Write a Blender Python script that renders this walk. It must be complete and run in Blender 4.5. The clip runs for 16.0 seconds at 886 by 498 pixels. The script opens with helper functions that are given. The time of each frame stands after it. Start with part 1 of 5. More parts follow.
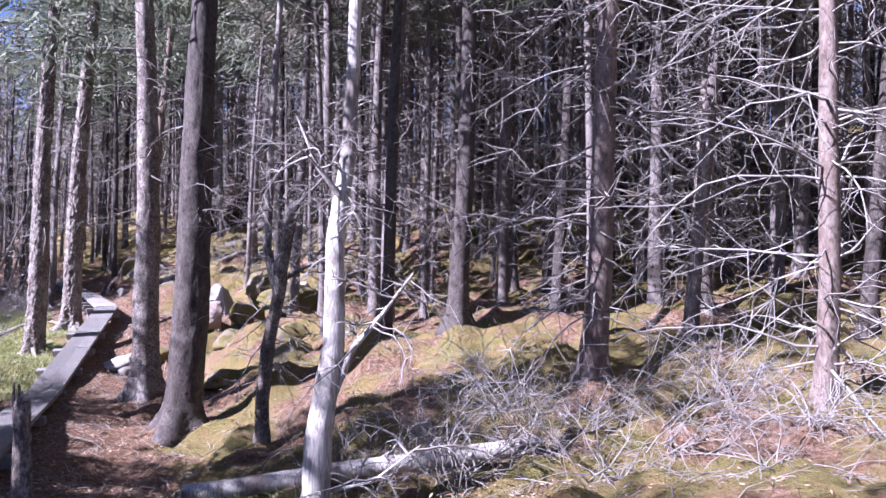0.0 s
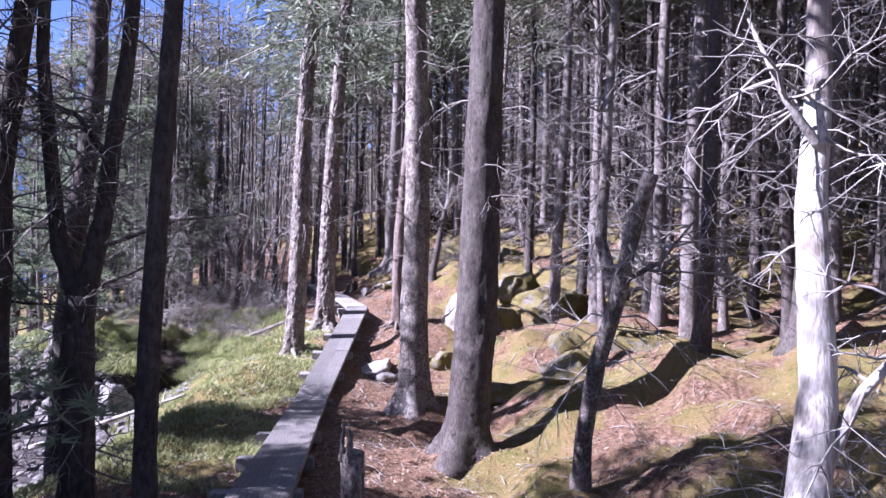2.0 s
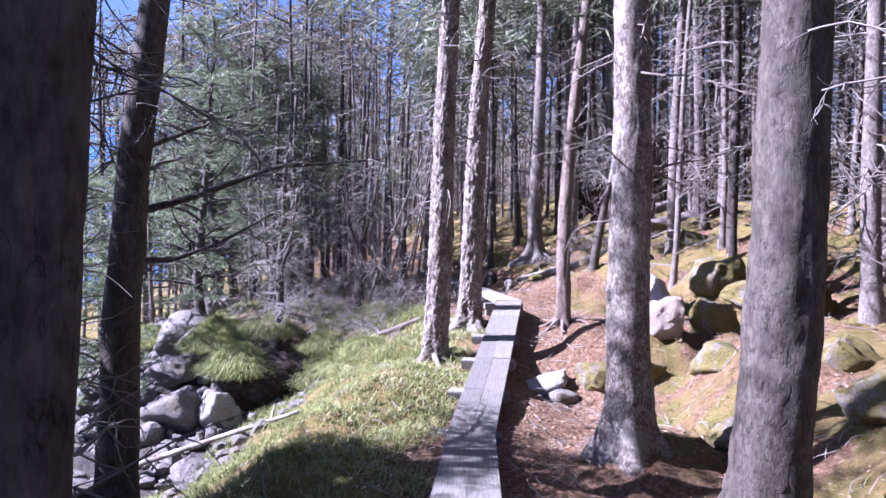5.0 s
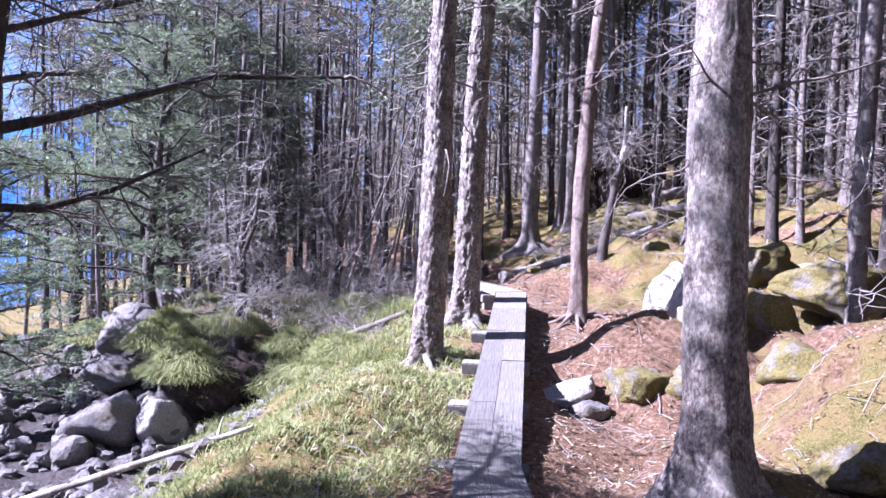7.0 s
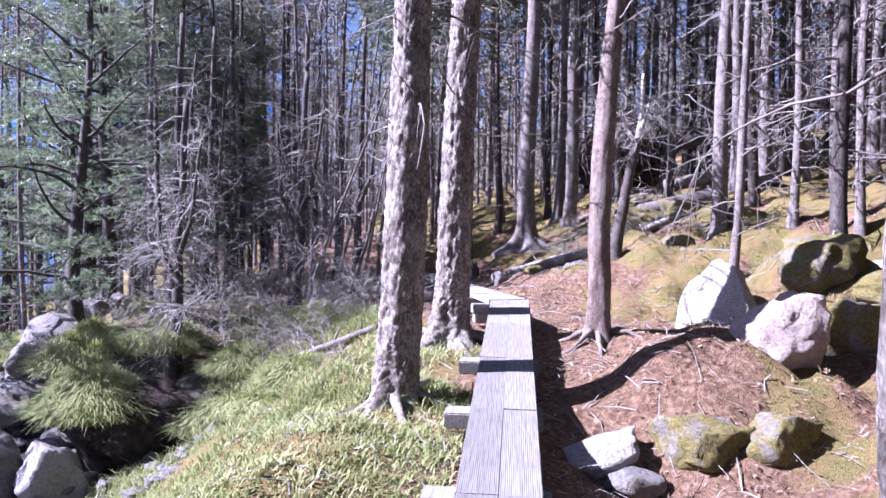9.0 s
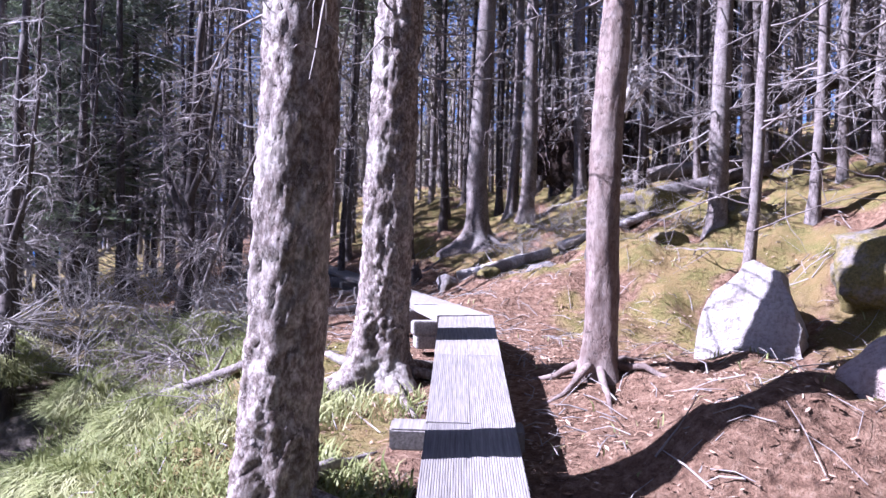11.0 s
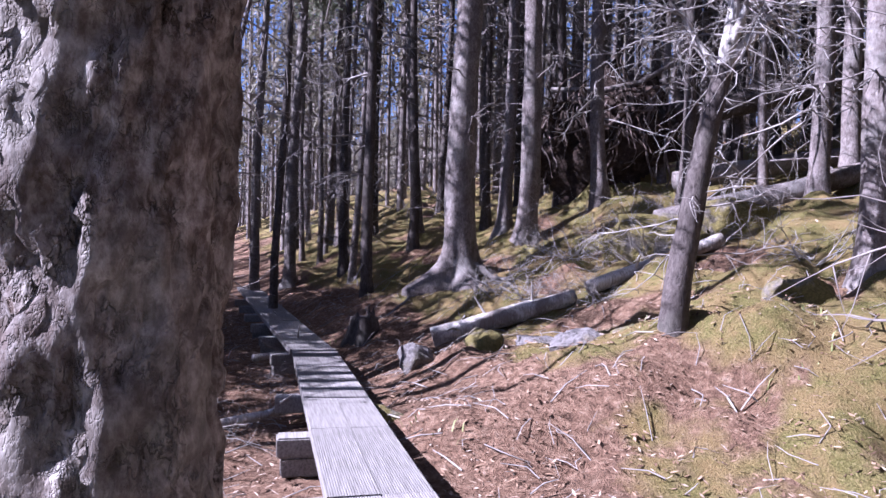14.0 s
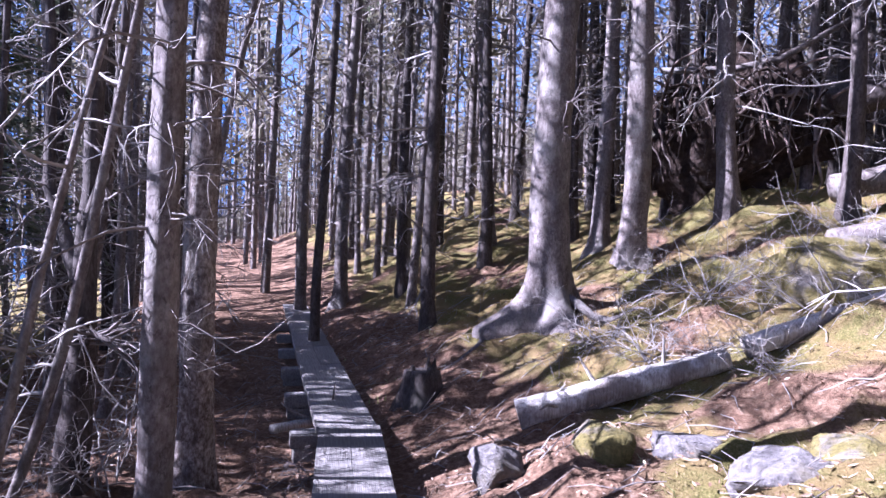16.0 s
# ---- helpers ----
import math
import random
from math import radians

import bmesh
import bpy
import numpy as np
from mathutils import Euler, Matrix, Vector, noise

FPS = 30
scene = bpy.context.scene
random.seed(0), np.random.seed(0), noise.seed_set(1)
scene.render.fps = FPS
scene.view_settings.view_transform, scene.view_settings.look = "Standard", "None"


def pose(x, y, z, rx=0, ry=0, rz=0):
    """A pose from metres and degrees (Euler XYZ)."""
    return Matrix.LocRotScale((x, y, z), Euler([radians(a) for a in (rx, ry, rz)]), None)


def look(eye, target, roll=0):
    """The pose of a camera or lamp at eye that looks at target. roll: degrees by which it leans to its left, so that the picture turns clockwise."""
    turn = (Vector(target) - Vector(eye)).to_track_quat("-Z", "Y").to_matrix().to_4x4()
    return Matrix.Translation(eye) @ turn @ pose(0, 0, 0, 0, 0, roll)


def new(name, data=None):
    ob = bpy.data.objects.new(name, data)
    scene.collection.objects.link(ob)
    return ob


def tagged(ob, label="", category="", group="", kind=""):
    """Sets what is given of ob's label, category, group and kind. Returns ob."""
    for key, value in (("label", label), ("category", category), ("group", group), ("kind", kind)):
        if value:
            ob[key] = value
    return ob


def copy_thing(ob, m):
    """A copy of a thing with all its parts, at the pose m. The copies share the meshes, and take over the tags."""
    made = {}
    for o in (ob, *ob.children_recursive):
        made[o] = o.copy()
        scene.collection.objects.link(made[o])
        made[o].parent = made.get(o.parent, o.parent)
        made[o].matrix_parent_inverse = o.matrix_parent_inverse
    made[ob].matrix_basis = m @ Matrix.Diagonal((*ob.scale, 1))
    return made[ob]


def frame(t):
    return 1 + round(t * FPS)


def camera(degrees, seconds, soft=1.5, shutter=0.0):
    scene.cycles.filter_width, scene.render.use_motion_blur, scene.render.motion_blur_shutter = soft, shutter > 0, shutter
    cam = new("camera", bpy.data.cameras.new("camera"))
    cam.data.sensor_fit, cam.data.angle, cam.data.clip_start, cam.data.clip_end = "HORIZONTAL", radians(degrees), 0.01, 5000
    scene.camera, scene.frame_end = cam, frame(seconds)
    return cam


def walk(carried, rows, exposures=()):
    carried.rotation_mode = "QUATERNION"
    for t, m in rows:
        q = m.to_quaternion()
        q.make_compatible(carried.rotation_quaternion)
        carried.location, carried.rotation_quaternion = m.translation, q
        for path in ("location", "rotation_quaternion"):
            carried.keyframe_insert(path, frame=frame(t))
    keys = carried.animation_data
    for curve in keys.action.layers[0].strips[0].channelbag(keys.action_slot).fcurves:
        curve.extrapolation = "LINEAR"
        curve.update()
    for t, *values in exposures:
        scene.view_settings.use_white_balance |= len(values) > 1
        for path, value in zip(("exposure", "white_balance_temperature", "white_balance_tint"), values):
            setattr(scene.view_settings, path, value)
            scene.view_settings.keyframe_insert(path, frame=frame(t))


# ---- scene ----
cam = camera(62.1, 16.0)
METRES, EYE, TILT, LEAN, TURN = 24.0, 1.65, -0.7, -1.2, 0.0
ROWS = [
    (0.0, 0.0, 0.0, 0.0, 0.0, 0.0, -0.0),
    (0.5, -0.0217, 0.0248, -0.0008, 4.37, -0.07, -0.07),
    (1.0, -0.0378, 0.0429, -0.0027, 10.53, 0.28, 0.12),
    (1.5, -0.0559, 0.0643, -0.0027, 15.09, 0.28, -0.24),
    (2.0, -0.0741, 0.0889, -0.0048, 15.87, 0.2, -0.12),
    (2.5, -0.0916, 0.1192, -0.009, 20.89, 0.1, -0.1),
    (3.0, -0.1089, 0.1449, -0.0118, 22.83, -0.09, 0.06),
    (3.5, -0.1263, 0.1713, -0.0146, 24.77, 0.06, 0.01),
    (4.0, -0.1415, 0.1955, -0.0157, 25.05, -0.13, 0.25),
    (6.5, -0.2108, 0.3068, -0.0349, 24.34, 0.44, -0.4),
    (7.0, -0.2232, 0.3315, -0.0367, 23.28, 0.14, -0.46),
    (7.5, -0.2332, 0.3616, -0.0375, 23.43, 0.03, -0.45),
    (8.0, -0.243, 0.3887, -0.0373, 23.19, -0.0, -0.17),
    (10.5, -0.3024, 0.5409, -0.0391, 19.67, 0.04, -0.56),
    (11.0, -0.3128, 0.5721, -0.0402, 17.79, 0.1, -0.64),
    (11.5, -0.325, 0.607, -0.0396, 15.63, 0.02, -0.55),
    (12.0, -0.3329, 0.6417, -0.0355, 15.43, 0.07, -0.38),
    (12.5, -0.3447, 0.677, -0.0317, 15.61, -0.11, -0.64),
    (13.0, -0.354, 0.7159, -0.0255, 15.52, -0.18, -0.35),
    (13.5, -0.3648, 0.7497, -0.0214, 15.76, 0.02, -0.48),
    (14.0, -0.3753, 0.7808, -0.0162, 15.83, 0.14, -0.49),
    (14.5, -0.3839, 0.8088, -0.0117, 16.74, 0.28, -0.49),
    (15.0, -0.3954, 0.84, -0.0069, 18.2, -0.01, -0.54),
    (15.5, -0.4043, 0.8683, -0.0033, 19.79, 0.15, -0.45),
    (16.0, -0.4168, 0.8922, -0.0012, 20.97, -0.02, -1.02),
]
walk(cam, [(t, pose(0, 0, EYE, TILT, LEAN, TURN) @ pose(METRES * x, METRES * y, METRES * z, 90 + pitch, roll, yaw)) for t, x, y, z, yaw, pitch, roll in ROWS],
     [(0, 2.2, 5250, 36), (4, 2.35, 5180, 36), (7, 2.45, 5120, 36), (9, 2.4, 5120, 36), (11.5, 2.22, 5180, 36), (12.5, 2.0, 5220, 36), (14, 2.1, 5180, 36), (16, 2.75, 5100, 36)])

# ---- light ----
SUN_TO = Vector((-0.89, -0.455, 0.86)).normalized()
world = bpy.data.worlds.new("World")
scene.world = world
world.use_nodes = True
wn = world.node_tree
wn.nodes.clear()
sky = wn.nodes.new("ShaderNodeTexSky")
sky.sky_type, sky.sun_disc = "NISHITA", False
sky.air_density, sky.dust_density, sky.ozone_density = 0.5, 0.5, 2.0
sky.sun_elevation = math.asin(SUN_TO.z)
sky.sun_rotation = math.atan2(SUN_TO.x, SUN_TO.y)
bg = wn.nodes.new("ShaderNodeBackground")
bg.inputs[1].default_value = 0.05
wo = wn.nodes.new("ShaderNodeOutputWorld")
wn.links.new(sky.outputs[0], bg.inputs[0])
wn.links.new(bg.outputs[0], wo.inputs[0])
sun = new("sun", bpy.data.lights.new("sun", "SUN"))
sun.data.energy, sun.data.angle, sun.data.color = 5.0, radians(0.5), (1.0, 0.95, 0.87)
sun.matrix_world = look((0, 0, 30), Vector((0, 0, 30)) - SUN_TO)


# ---- materials ----
def ramp(nt, fac, stops):
    n = nt.nodes.new("ShaderNodeValToRGB")
    e = n.color_ramp.elements
    while len(e) < len(stops):
        e.new(0.5)
    for el, (p, c) in zip(e, stops):
        el.position, el.color = p, (*c, 1)
    nt.links.new(fac, n.inputs[0])
    return n.outputs[0]


def tex(nt, kind, scale, vec, detail=4.0, rough=0.6, out=0):
    n = nt.nodes.new(kind)
    n.inputs["Scale"].default_value = scale
    if kind == "ShaderNodeTexNoise":
        n.inputs["Detail"].default_value, n.inputs["Roughness"].default_value = detail, rough
    nt.links.new(vec, n.inputs["Vector"])
    return n.outputs[out]


def stretched(nt, source, sx, sy, sz):
    m = nt.nodes.new("ShaderNodeMapping")
    m.inputs["Scale"].default_value = (sx, sy, sz)
    nt.links.new(source, m.inputs[0])
    return m.outputs[0]


def mix(nt, fac, a, b, mode="MIX"):
    n = nt.nodes.new("ShaderNodeMix")
    n.data_type, n.blend_type = "RGBA", mode
    for sock, v in ((n.inputs[0], fac), (n.inputs[6], a), (n.inputs[7], b)):
        if isinstance(v, (int, float)):
            sock.default_value = v
        elif isinstance(v, tuple):
            sock.default_value = (*v, 1)
        else:
            nt.links.new(v, sock)
    return n.outputs[2]


def material(name, build, rough=0.85, spec=0.3):
    m = bpy.data.materials.new(name)
    m.use_nodes = True
    nt = m.node_tree
    b = nt.nodes["Principled BSDF"]
    b.inputs["Roughness"].default_value = rough
    b.inputs["Specular IOR Level"].default_value = spec
    co = nt.nodes.new("ShaderNodeTexCoord").outputs["Object"]
    color, height, dist = build(nt, co)
    if isinstance(color, tuple):
        b.inputs["Base Color"].default_value = (*color, 1)
    else:
        nt.links.new(color, b.inputs["Base Color"])
    if height is not None:
        bump = nt.nodes.new("ShaderNodeBump")
        bump.inputs["Distance"].default_value = dist
        bump.inputs["Strength"].default_value = 1.0
        nt.links.new(height, bump.inputs["Height"])
        nt.links.new(bump.outputs[0], b.inputs["Normal"])
    return m


def rand(nt):
    return nt.nodes.new("ShaderNodeObjectInfo").outputs["Random"]


def bark(dark, mid, pale, lichen, plate=27.0, flat=0.62, amount=0.3):
    def build(nt, co):
        v = stretched(nt, co, 1, 1, flat)
        warp = nt.nodes.new("ShaderNodeVectorMath")
        warp.operation = "MULTIPLY_ADD"
        nz = tex(nt, "ShaderNodeTexNoise", 9, v, 5, 0.65, 1)
        nt.links.new(nz, warp.inputs[0])
        warp.inputs[1].default_value = (0.2, 0.2, 0.26)
        nt.links.new(v, warp.inputs[2])
        vor = nt.nodes.new("ShaderNodeTexVoronoi")
        vor.feature = "DISTANCE_TO_EDGE"
        vor.inputs["Scale"].default_value = plate
        nt.links.new(warp.outputs[0], vor.inputs["Vector"])
        crack = ramp(nt, vor.outputs["Distance"], [(0.0, (0, 0, 0)), (0.1, (0.7, 0.7, 0.7)), (0.4, (1, 1, 1))])
        heal = tex(nt, "ShaderNodeTexNoise", 11, co, 4, 0.6)
        crack = mix(nt, ramp(nt, heal, [(0.36, (0, 0, 0)), (0.56, (0.9, 0.9, 0.9))]), crack, (1.0, 1.0, 1.0))
        grain = tex(nt, "ShaderNodeTexNoise", 34, v, 6, 0.7)
        base = ramp(nt, grain, [(0.28, dark), (0.44, mid), (0.68, pale)])
        c = mix(nt, ramp(nt, crack, [(0.0, (0.1, 0.1, 0.1)), (0.7, (1, 1, 1))]), tuple(0.5 * q for q in dark), base)
        blot = tex(nt, "ShaderNodeTexNoise", 7, v, 5, 0.65)
        c = mix(nt, ramp(nt, blot, [(0.42, (0, 0, 0)), (0.62, (0.6, 0.6, 0.6))]), c, dark)
        spots = tex(nt, "ShaderNodeTexNoise", 1.7, co, 4, 0.6)
        c = mix(nt, ramp(nt, spots, [(0.5, (0, 0, 0)), (0.66, (amount, amount, amount))]), c, lichen)
        h = mix(nt, 0.35, crack, grain)
        return c, h, 0.009
    return build


M_BARK = material("pine_bark", bark((0.038, 0.026, 0.021), (0.135, 0.105, 0.09), (0.42, 0.385, 0.35), (0.36, 0.36, 0.31)))
# dark bark tone; for trunks standing in shade the shade is coloured in too
M_BARK_DARK_SHADED = material("dark_and_shaded_bark", bark((0.0216, 0.0164, 0.0143), (0.0605, 0.0484, 0.0432), (0.117, 0.0994, 0.0907), (0.095, 0.095, 0.0734), 18, 0.4, 0.3))
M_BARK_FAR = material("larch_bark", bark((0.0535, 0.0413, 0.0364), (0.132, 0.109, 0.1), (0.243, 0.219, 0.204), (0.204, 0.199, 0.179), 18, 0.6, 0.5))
M_BARK_RED = material("reddish_bark", bark((0.0704, 0.044, 0.0353), (0.154, 0.115, 0.0969), (0.238, 0.198, 0.176), (0.22, 0.202, 0.184), 24, 0.45, 0.3))


def deadwood(nt, co):
    v = stretched(nt, co, 1, 1, 0.08)
    g = tex(nt, "ShaderNodeTexNoise", 60, v, 5, 0.6)
    p = tex(nt, "ShaderNodeTexNoise", 2.5, co, 4, 0.6)
    c = ramp(nt, g, [(0.3, (0.158, 0.137, 0.119)), (0.5, (0.396, 0.367, 0.331)), (0.72, (0.518, 0.497, 0.461))])
    return mix(nt, ramp(nt, p, [(0.5, (0, 0, 0)), (0.62, (0.75, 0.75, 0.75))]), c, (0.101, 0.072, 0.0576)), g, 0.01


M_DEAD = material("bleached_deadwood", deadwood, 0.75)


def twigs(nt, co):
    g = tex(nt, "ShaderNodeTexNoise", 5, co, 4, 0.6)
    c = ramp(nt, g, [(0.3, (0.0878, 0.07, 0.0648)), (0.55, (0.176, 0.156, 0.145)), (0.75, (0.269, 0.249, 0.233))])
    return mix(nt, 0.25, c, mix(nt, rand(nt), (0.101, 0.072, 0.0612), (0.302, 0.288, 0.274))), None, 0


M_TWIG = material("dead_twigs", twigs)
M_TWIG_PALE = material("pale_twigs", lambda nt, co: (ramp(nt, tex(nt, "ShaderNodeTexNoise", 6, co), [(0.3, (0.176, 0.156, 0.142)), (0.7, (0.303, 0.284, 0.264))]), None, 0))


def needles(a, b, c):
    def build(nt, co):
        n = tex(nt, "ShaderNodeTexNoise", 1.3, co, 3, 0.6)
        geo = nt.nodes.new("ShaderNodeNewGeometry")
        col = ramp(nt, n, [(0.3, a), (0.5, b), (0.72, c)])
        return mix(nt, mixfac(nt, geo.outputs["Random Per Island"]), col, c), None, 0
    return build


def mixfac(nt, sock):
    n = nt.nodes.new("ShaderNodeMath")
    n.operation = "MULTIPLY"
    n.inputs[1].default_value = 0.5
    nt.links.new(sock, n.inputs[0])
    return n.outputs[0]


def translucent(m, amount):
    nt = m.node_tree
    b = nt.nodes["Principled BSDF"]
    tr = nt.nodes.new("ShaderNodeBsdfTranslucent")
    sh = nt.nodes.new("ShaderNodeMixShader")
    sh.inputs[0].default_value = amount
    src = b.inputs["Base Color"].links[0].from_socket
    nt.links.new(src, tr.inputs[0])
    nt.links.new(b.outputs[0], sh.inputs[1])
    nt.links.new(tr.outputs[0], sh.inputs[2])
    nt.links.new(sh.outputs[0], nt.nodes["Material Output"].inputs[0])
    return m


M_NEEDLE = translucent(material("pine_needles", needles((0.0765, 0.0978, 0.0553), (0.128, 0.153, 0.0935), (0.221, 0.238, 0.17)), 0.6), 0.3)
M_NEEDLE_BROWN = translucent(material("sparse_brown_needles", needles((0.085, 0.085, 0.0553), (0.136, 0.128, 0.0892), (0.212, 0.187, 0.145)), 0.7), 0.3)
M_PINE = translucent(material("green_pine_needles", needles((0.08, 0.12, 0.06), (0.16, 0.21, 0.115), (0.29, 0.33, 0.21)), 0.5), 0.3)
M_GRASS = translucent(material("grass", needles((0.1, 0.135, 0.033), (0.21, 0.24, 0.08), (0.4, 0.4, 0.2)), 0.6), 0.35)


def soil(nt, co):
    fine = tex(nt, "ShaderNodeTexNoise", 14, co, 8, 0.75)
    grit = tex(nt, "ShaderNodeTexNoise", 70, stretched(nt, co, 1, 0.5, 1), 4, 0.7)
    patch = tex(nt, "ShaderNodeTexNoise", 2.6, co, 6, 0.7)
    litter = ramp(nt, fine, [(0.3, (0.045, 0.026, 0.017)), (0.46, (0.145, 0.084, 0.053)), (0.58, (0.25, 0.16, 0.105)), (0.72, (0.36, 0.28, 0.21))])
    moss = ramp(nt, grit, [(0.3, (0.065, 0.062, 0.016)), (0.52, (0.15, 0.138, 0.04)), (0.75, (0.27, 0.235, 0.1))])
    moss = mix(nt, ramp(nt, patch, [(0.42, (0, 0, 0)), (0.6, (0.7, 0.7, 0.7))]), moss, (0.23, 0.155, 0.07))
    at = nt.nodes.new("ShaderNodeAttribute")
    at.attribute_name = "moss"
    edge = nt.nodes.new("ShaderNodeMath")
    edge.operation = "MULTIPLY_ADD"
    nt.links.new(patch, edge.inputs[0])
    edge.inputs[1].default_value = 0.9
    nt.links.new(at.outputs["Fac"], edge.inputs[2])
    cover = ramp(nt, edge.outputs[0], [(0.68, (0, 0, 0)), (0.92, (0.92, 0.92, 0.92))])
    c = mix(nt, ramp(nt, patch, [(0.5, (0, 0, 0)), (0.66, (0.5, 0.5, 0.5))]), litter, (0.1, 0.06, 0.038))
    c = mix(nt, cover, c, moss)
    c = mix(nt, ramp(nt, grit, [(0.52, (0, 0, 0)), (0.75, (0.3, 0.3, 0.3))]), c, (0.38, 0.285, 0.2))
    silt = nt.nodes.new("ShaderNodeAttribute")
    silt.attribute_name = "silt"
    c = mix(nt, silt.outputs["Fac"], c, ramp(nt, fine, [(0.35, (0.03, 0.026, 0.024)), (0.65, (0.12, 0.105, 0.1))]))
    return c, mix(nt, 0.4, fine, grit), 0.09


M_SOIL = material("needle_litter_and_moss", soil, 0.95, 0.15)


def stone(nt, co):
    big = tex(nt, "ShaderNodeTexNoise", 2.2, co, 6, 0.65)
    fine = tex(nt, "ShaderNodeTexNoise", 22, co, 7, 0.7)
    c = ramp(nt, fine, [(0.3, (0.0734, 0.0673, 0.0642)), (0.55, (0.184, 0.168, 0.162)), (0.75, (0.294, 0.276, 0.263))])
    c = mix(nt, ramp(nt, big, [(0.52, (0, 0, 0)), (0.64, (0.6, 0.6, 0.6))]), c, (0.144, 0.122, 0.072))
    return c, mix(nt, 0.5, big, fine), 0.1


M_STONE = material("granite", stone, 0.85)


def pale_stone(nt, co):
    big = tex(nt, "ShaderNodeTexNoise", 2.6, co, 6, 0.65)
    fine = tex(nt, "ShaderNodeTexNoise", 26, co, 7, 0.7)
    c = ramp(nt, fine, [(0.28, (0.19, 0.17, 0.16)), (0.5, (0.37, 0.34, 0.32)), (0.75, (0.47, 0.44, 0.42))])
    c = mix(nt, ramp(nt, big, [(0.54, (0, 0, 0)), (0.68, (0.55, 0.55, 0.55))]), c, (0.2, 0.17, 0.1))
    return c, mix(nt, 0.5, big, fine), 0.1


M_PALE = material("pale_granite", pale_stone, 0.85)


def pink_stone(nt, co):
    big = tex(nt, "ShaderNodeTexNoise", 3.0, co, 6, 0.65)
    fine = tex(nt, "ShaderNodeTexNoise", 30, co, 7, 0.7)
    c = ramp(nt, fine, [(0.28, (0.2, 0.15, 0.135)), (0.5, (0.36, 0.285, 0.255)), (0.75, (0.46, 0.385, 0.35))])
    c = mix(nt, ramp(nt, big, [(0.55, (0, 0, 0)), (0.68, (0.6, 0.6, 0.6))]), c, (0.19, 0.15, 0.075))
    return c, mix(nt, 0.5, big, fine), 0.08


M_PINK = material("pinkish_granite", pink_stone, 0.85)


def mossy(nt, co):
    big = tex(nt, "ShaderNodeTexNoise", 2.6, co, 6, 0.65)
    fine = tex(nt, "ShaderNodeTexNoise", 30, co, 6, 0.7)
    st = ramp(nt, fine, [(0.3, (0.085, 0.075, 0.068)), (0.7, (0.23, 0.205, 0.185))])
    ms = ramp(nt, fine, [(0.3, (0.06, 0.052, 0.015)), (0.55, (0.145, 0.12, 0.038)), (0.8, (0.25, 0.19, 0.08))])
    return mix(nt, ramp(nt, big, [(0.37, (0, 0, 0)), (0.5, (1, 1, 1))]), st, ms), mix(nt, 0.5, big, fine), 0.06


M_MOSSY = material("mossy_stone", mossy, 0.9)


def timber(nt, co):
    v = stretched(nt, co, 1, 0.05, 1)
    g = tex(nt, "ShaderNodeTexNoise", 55, v, 6, 0.65)
    p = tex(nt, "ShaderNodeTexNoise", 3, co, 5, 0.6)
    c = ramp(nt, g, [(0.3, (0.108, 0.0972, 0.0893)), (0.55, (0.216, 0.202, 0.189)), (0.78, (0.302, 0.287, 0.264))])
    c = mix(nt, ramp(nt, p, [(0.5, (0, 0, 0)), (0.68, (0.55, 0.55, 0.55))]), c, (0.151, 0.144, 0.122))
    hsv = nt.nodes.new("ShaderNodeHueSaturation")
    m = nt.nodes.new("ShaderNodeMapRange")
    m.inputs["To Min"].default_value, m.inputs["To Max"].default_value = 0.8, 1.15
    nt.links.new(rand(nt), m.inputs[0])
    nt.links.new(m.outputs[0], hsv.inputs["Value"])
    nt.links.new(c, hsv.inputs["Color"])
    return hsv.outputs[0], g, 0.004


M_TIMBER = material("weathered_timber", timber, 0.8)
M_WATER = material("lake_water", lambda nt, co: ((0.03, 0.07, 0.11), tex(nt, "ShaderNodeTexNoise", 2.5, co), 0.05), 0.08, 0.5)
# distance haze over the hillside is mixed into this blue base colour
M_HILL = material("haze_blue_hillside", lambda nt, co: (ramp(nt, tex(nt, "ShaderNodeTexNoise", 0.012, co, 8, 0.6), [(0.35, (0.025, 0.075, 0.22)), (0.6, (0.04, 0.12, 0.32))]), None, 0), 1.0, 0.0)
M_ROOT = material("earthy_roots", lambda nt, co: (ramp(nt, tex(nt, "ShaderNodeTexNoise", 9, co, 7, 0.7), [(0.3, (0.012, 0.008, 0.006)), (0.55, (0.05, 0.033, 0.025)), (0.8, (0.14, 0.10, 0.08))]), tex(nt, "ShaderNodeTexNoise", 14, co, 7, 0.7), 0.08), 0.95)


# ---- the lie of the land ----
def lerp(v, knots):
    for (a, p), (b, q) in zip(knots, knots[1:]):
        if v <= b:
            f = min(max((v - a) / (b - a), 0), 1)
            return p + (q - p) * f
    return knots[-1][1]


def smooth(a, b, v):
    f = min(max((v - a) / (b - a), 0), 1)
    return f * f * (3 - 2 * f)


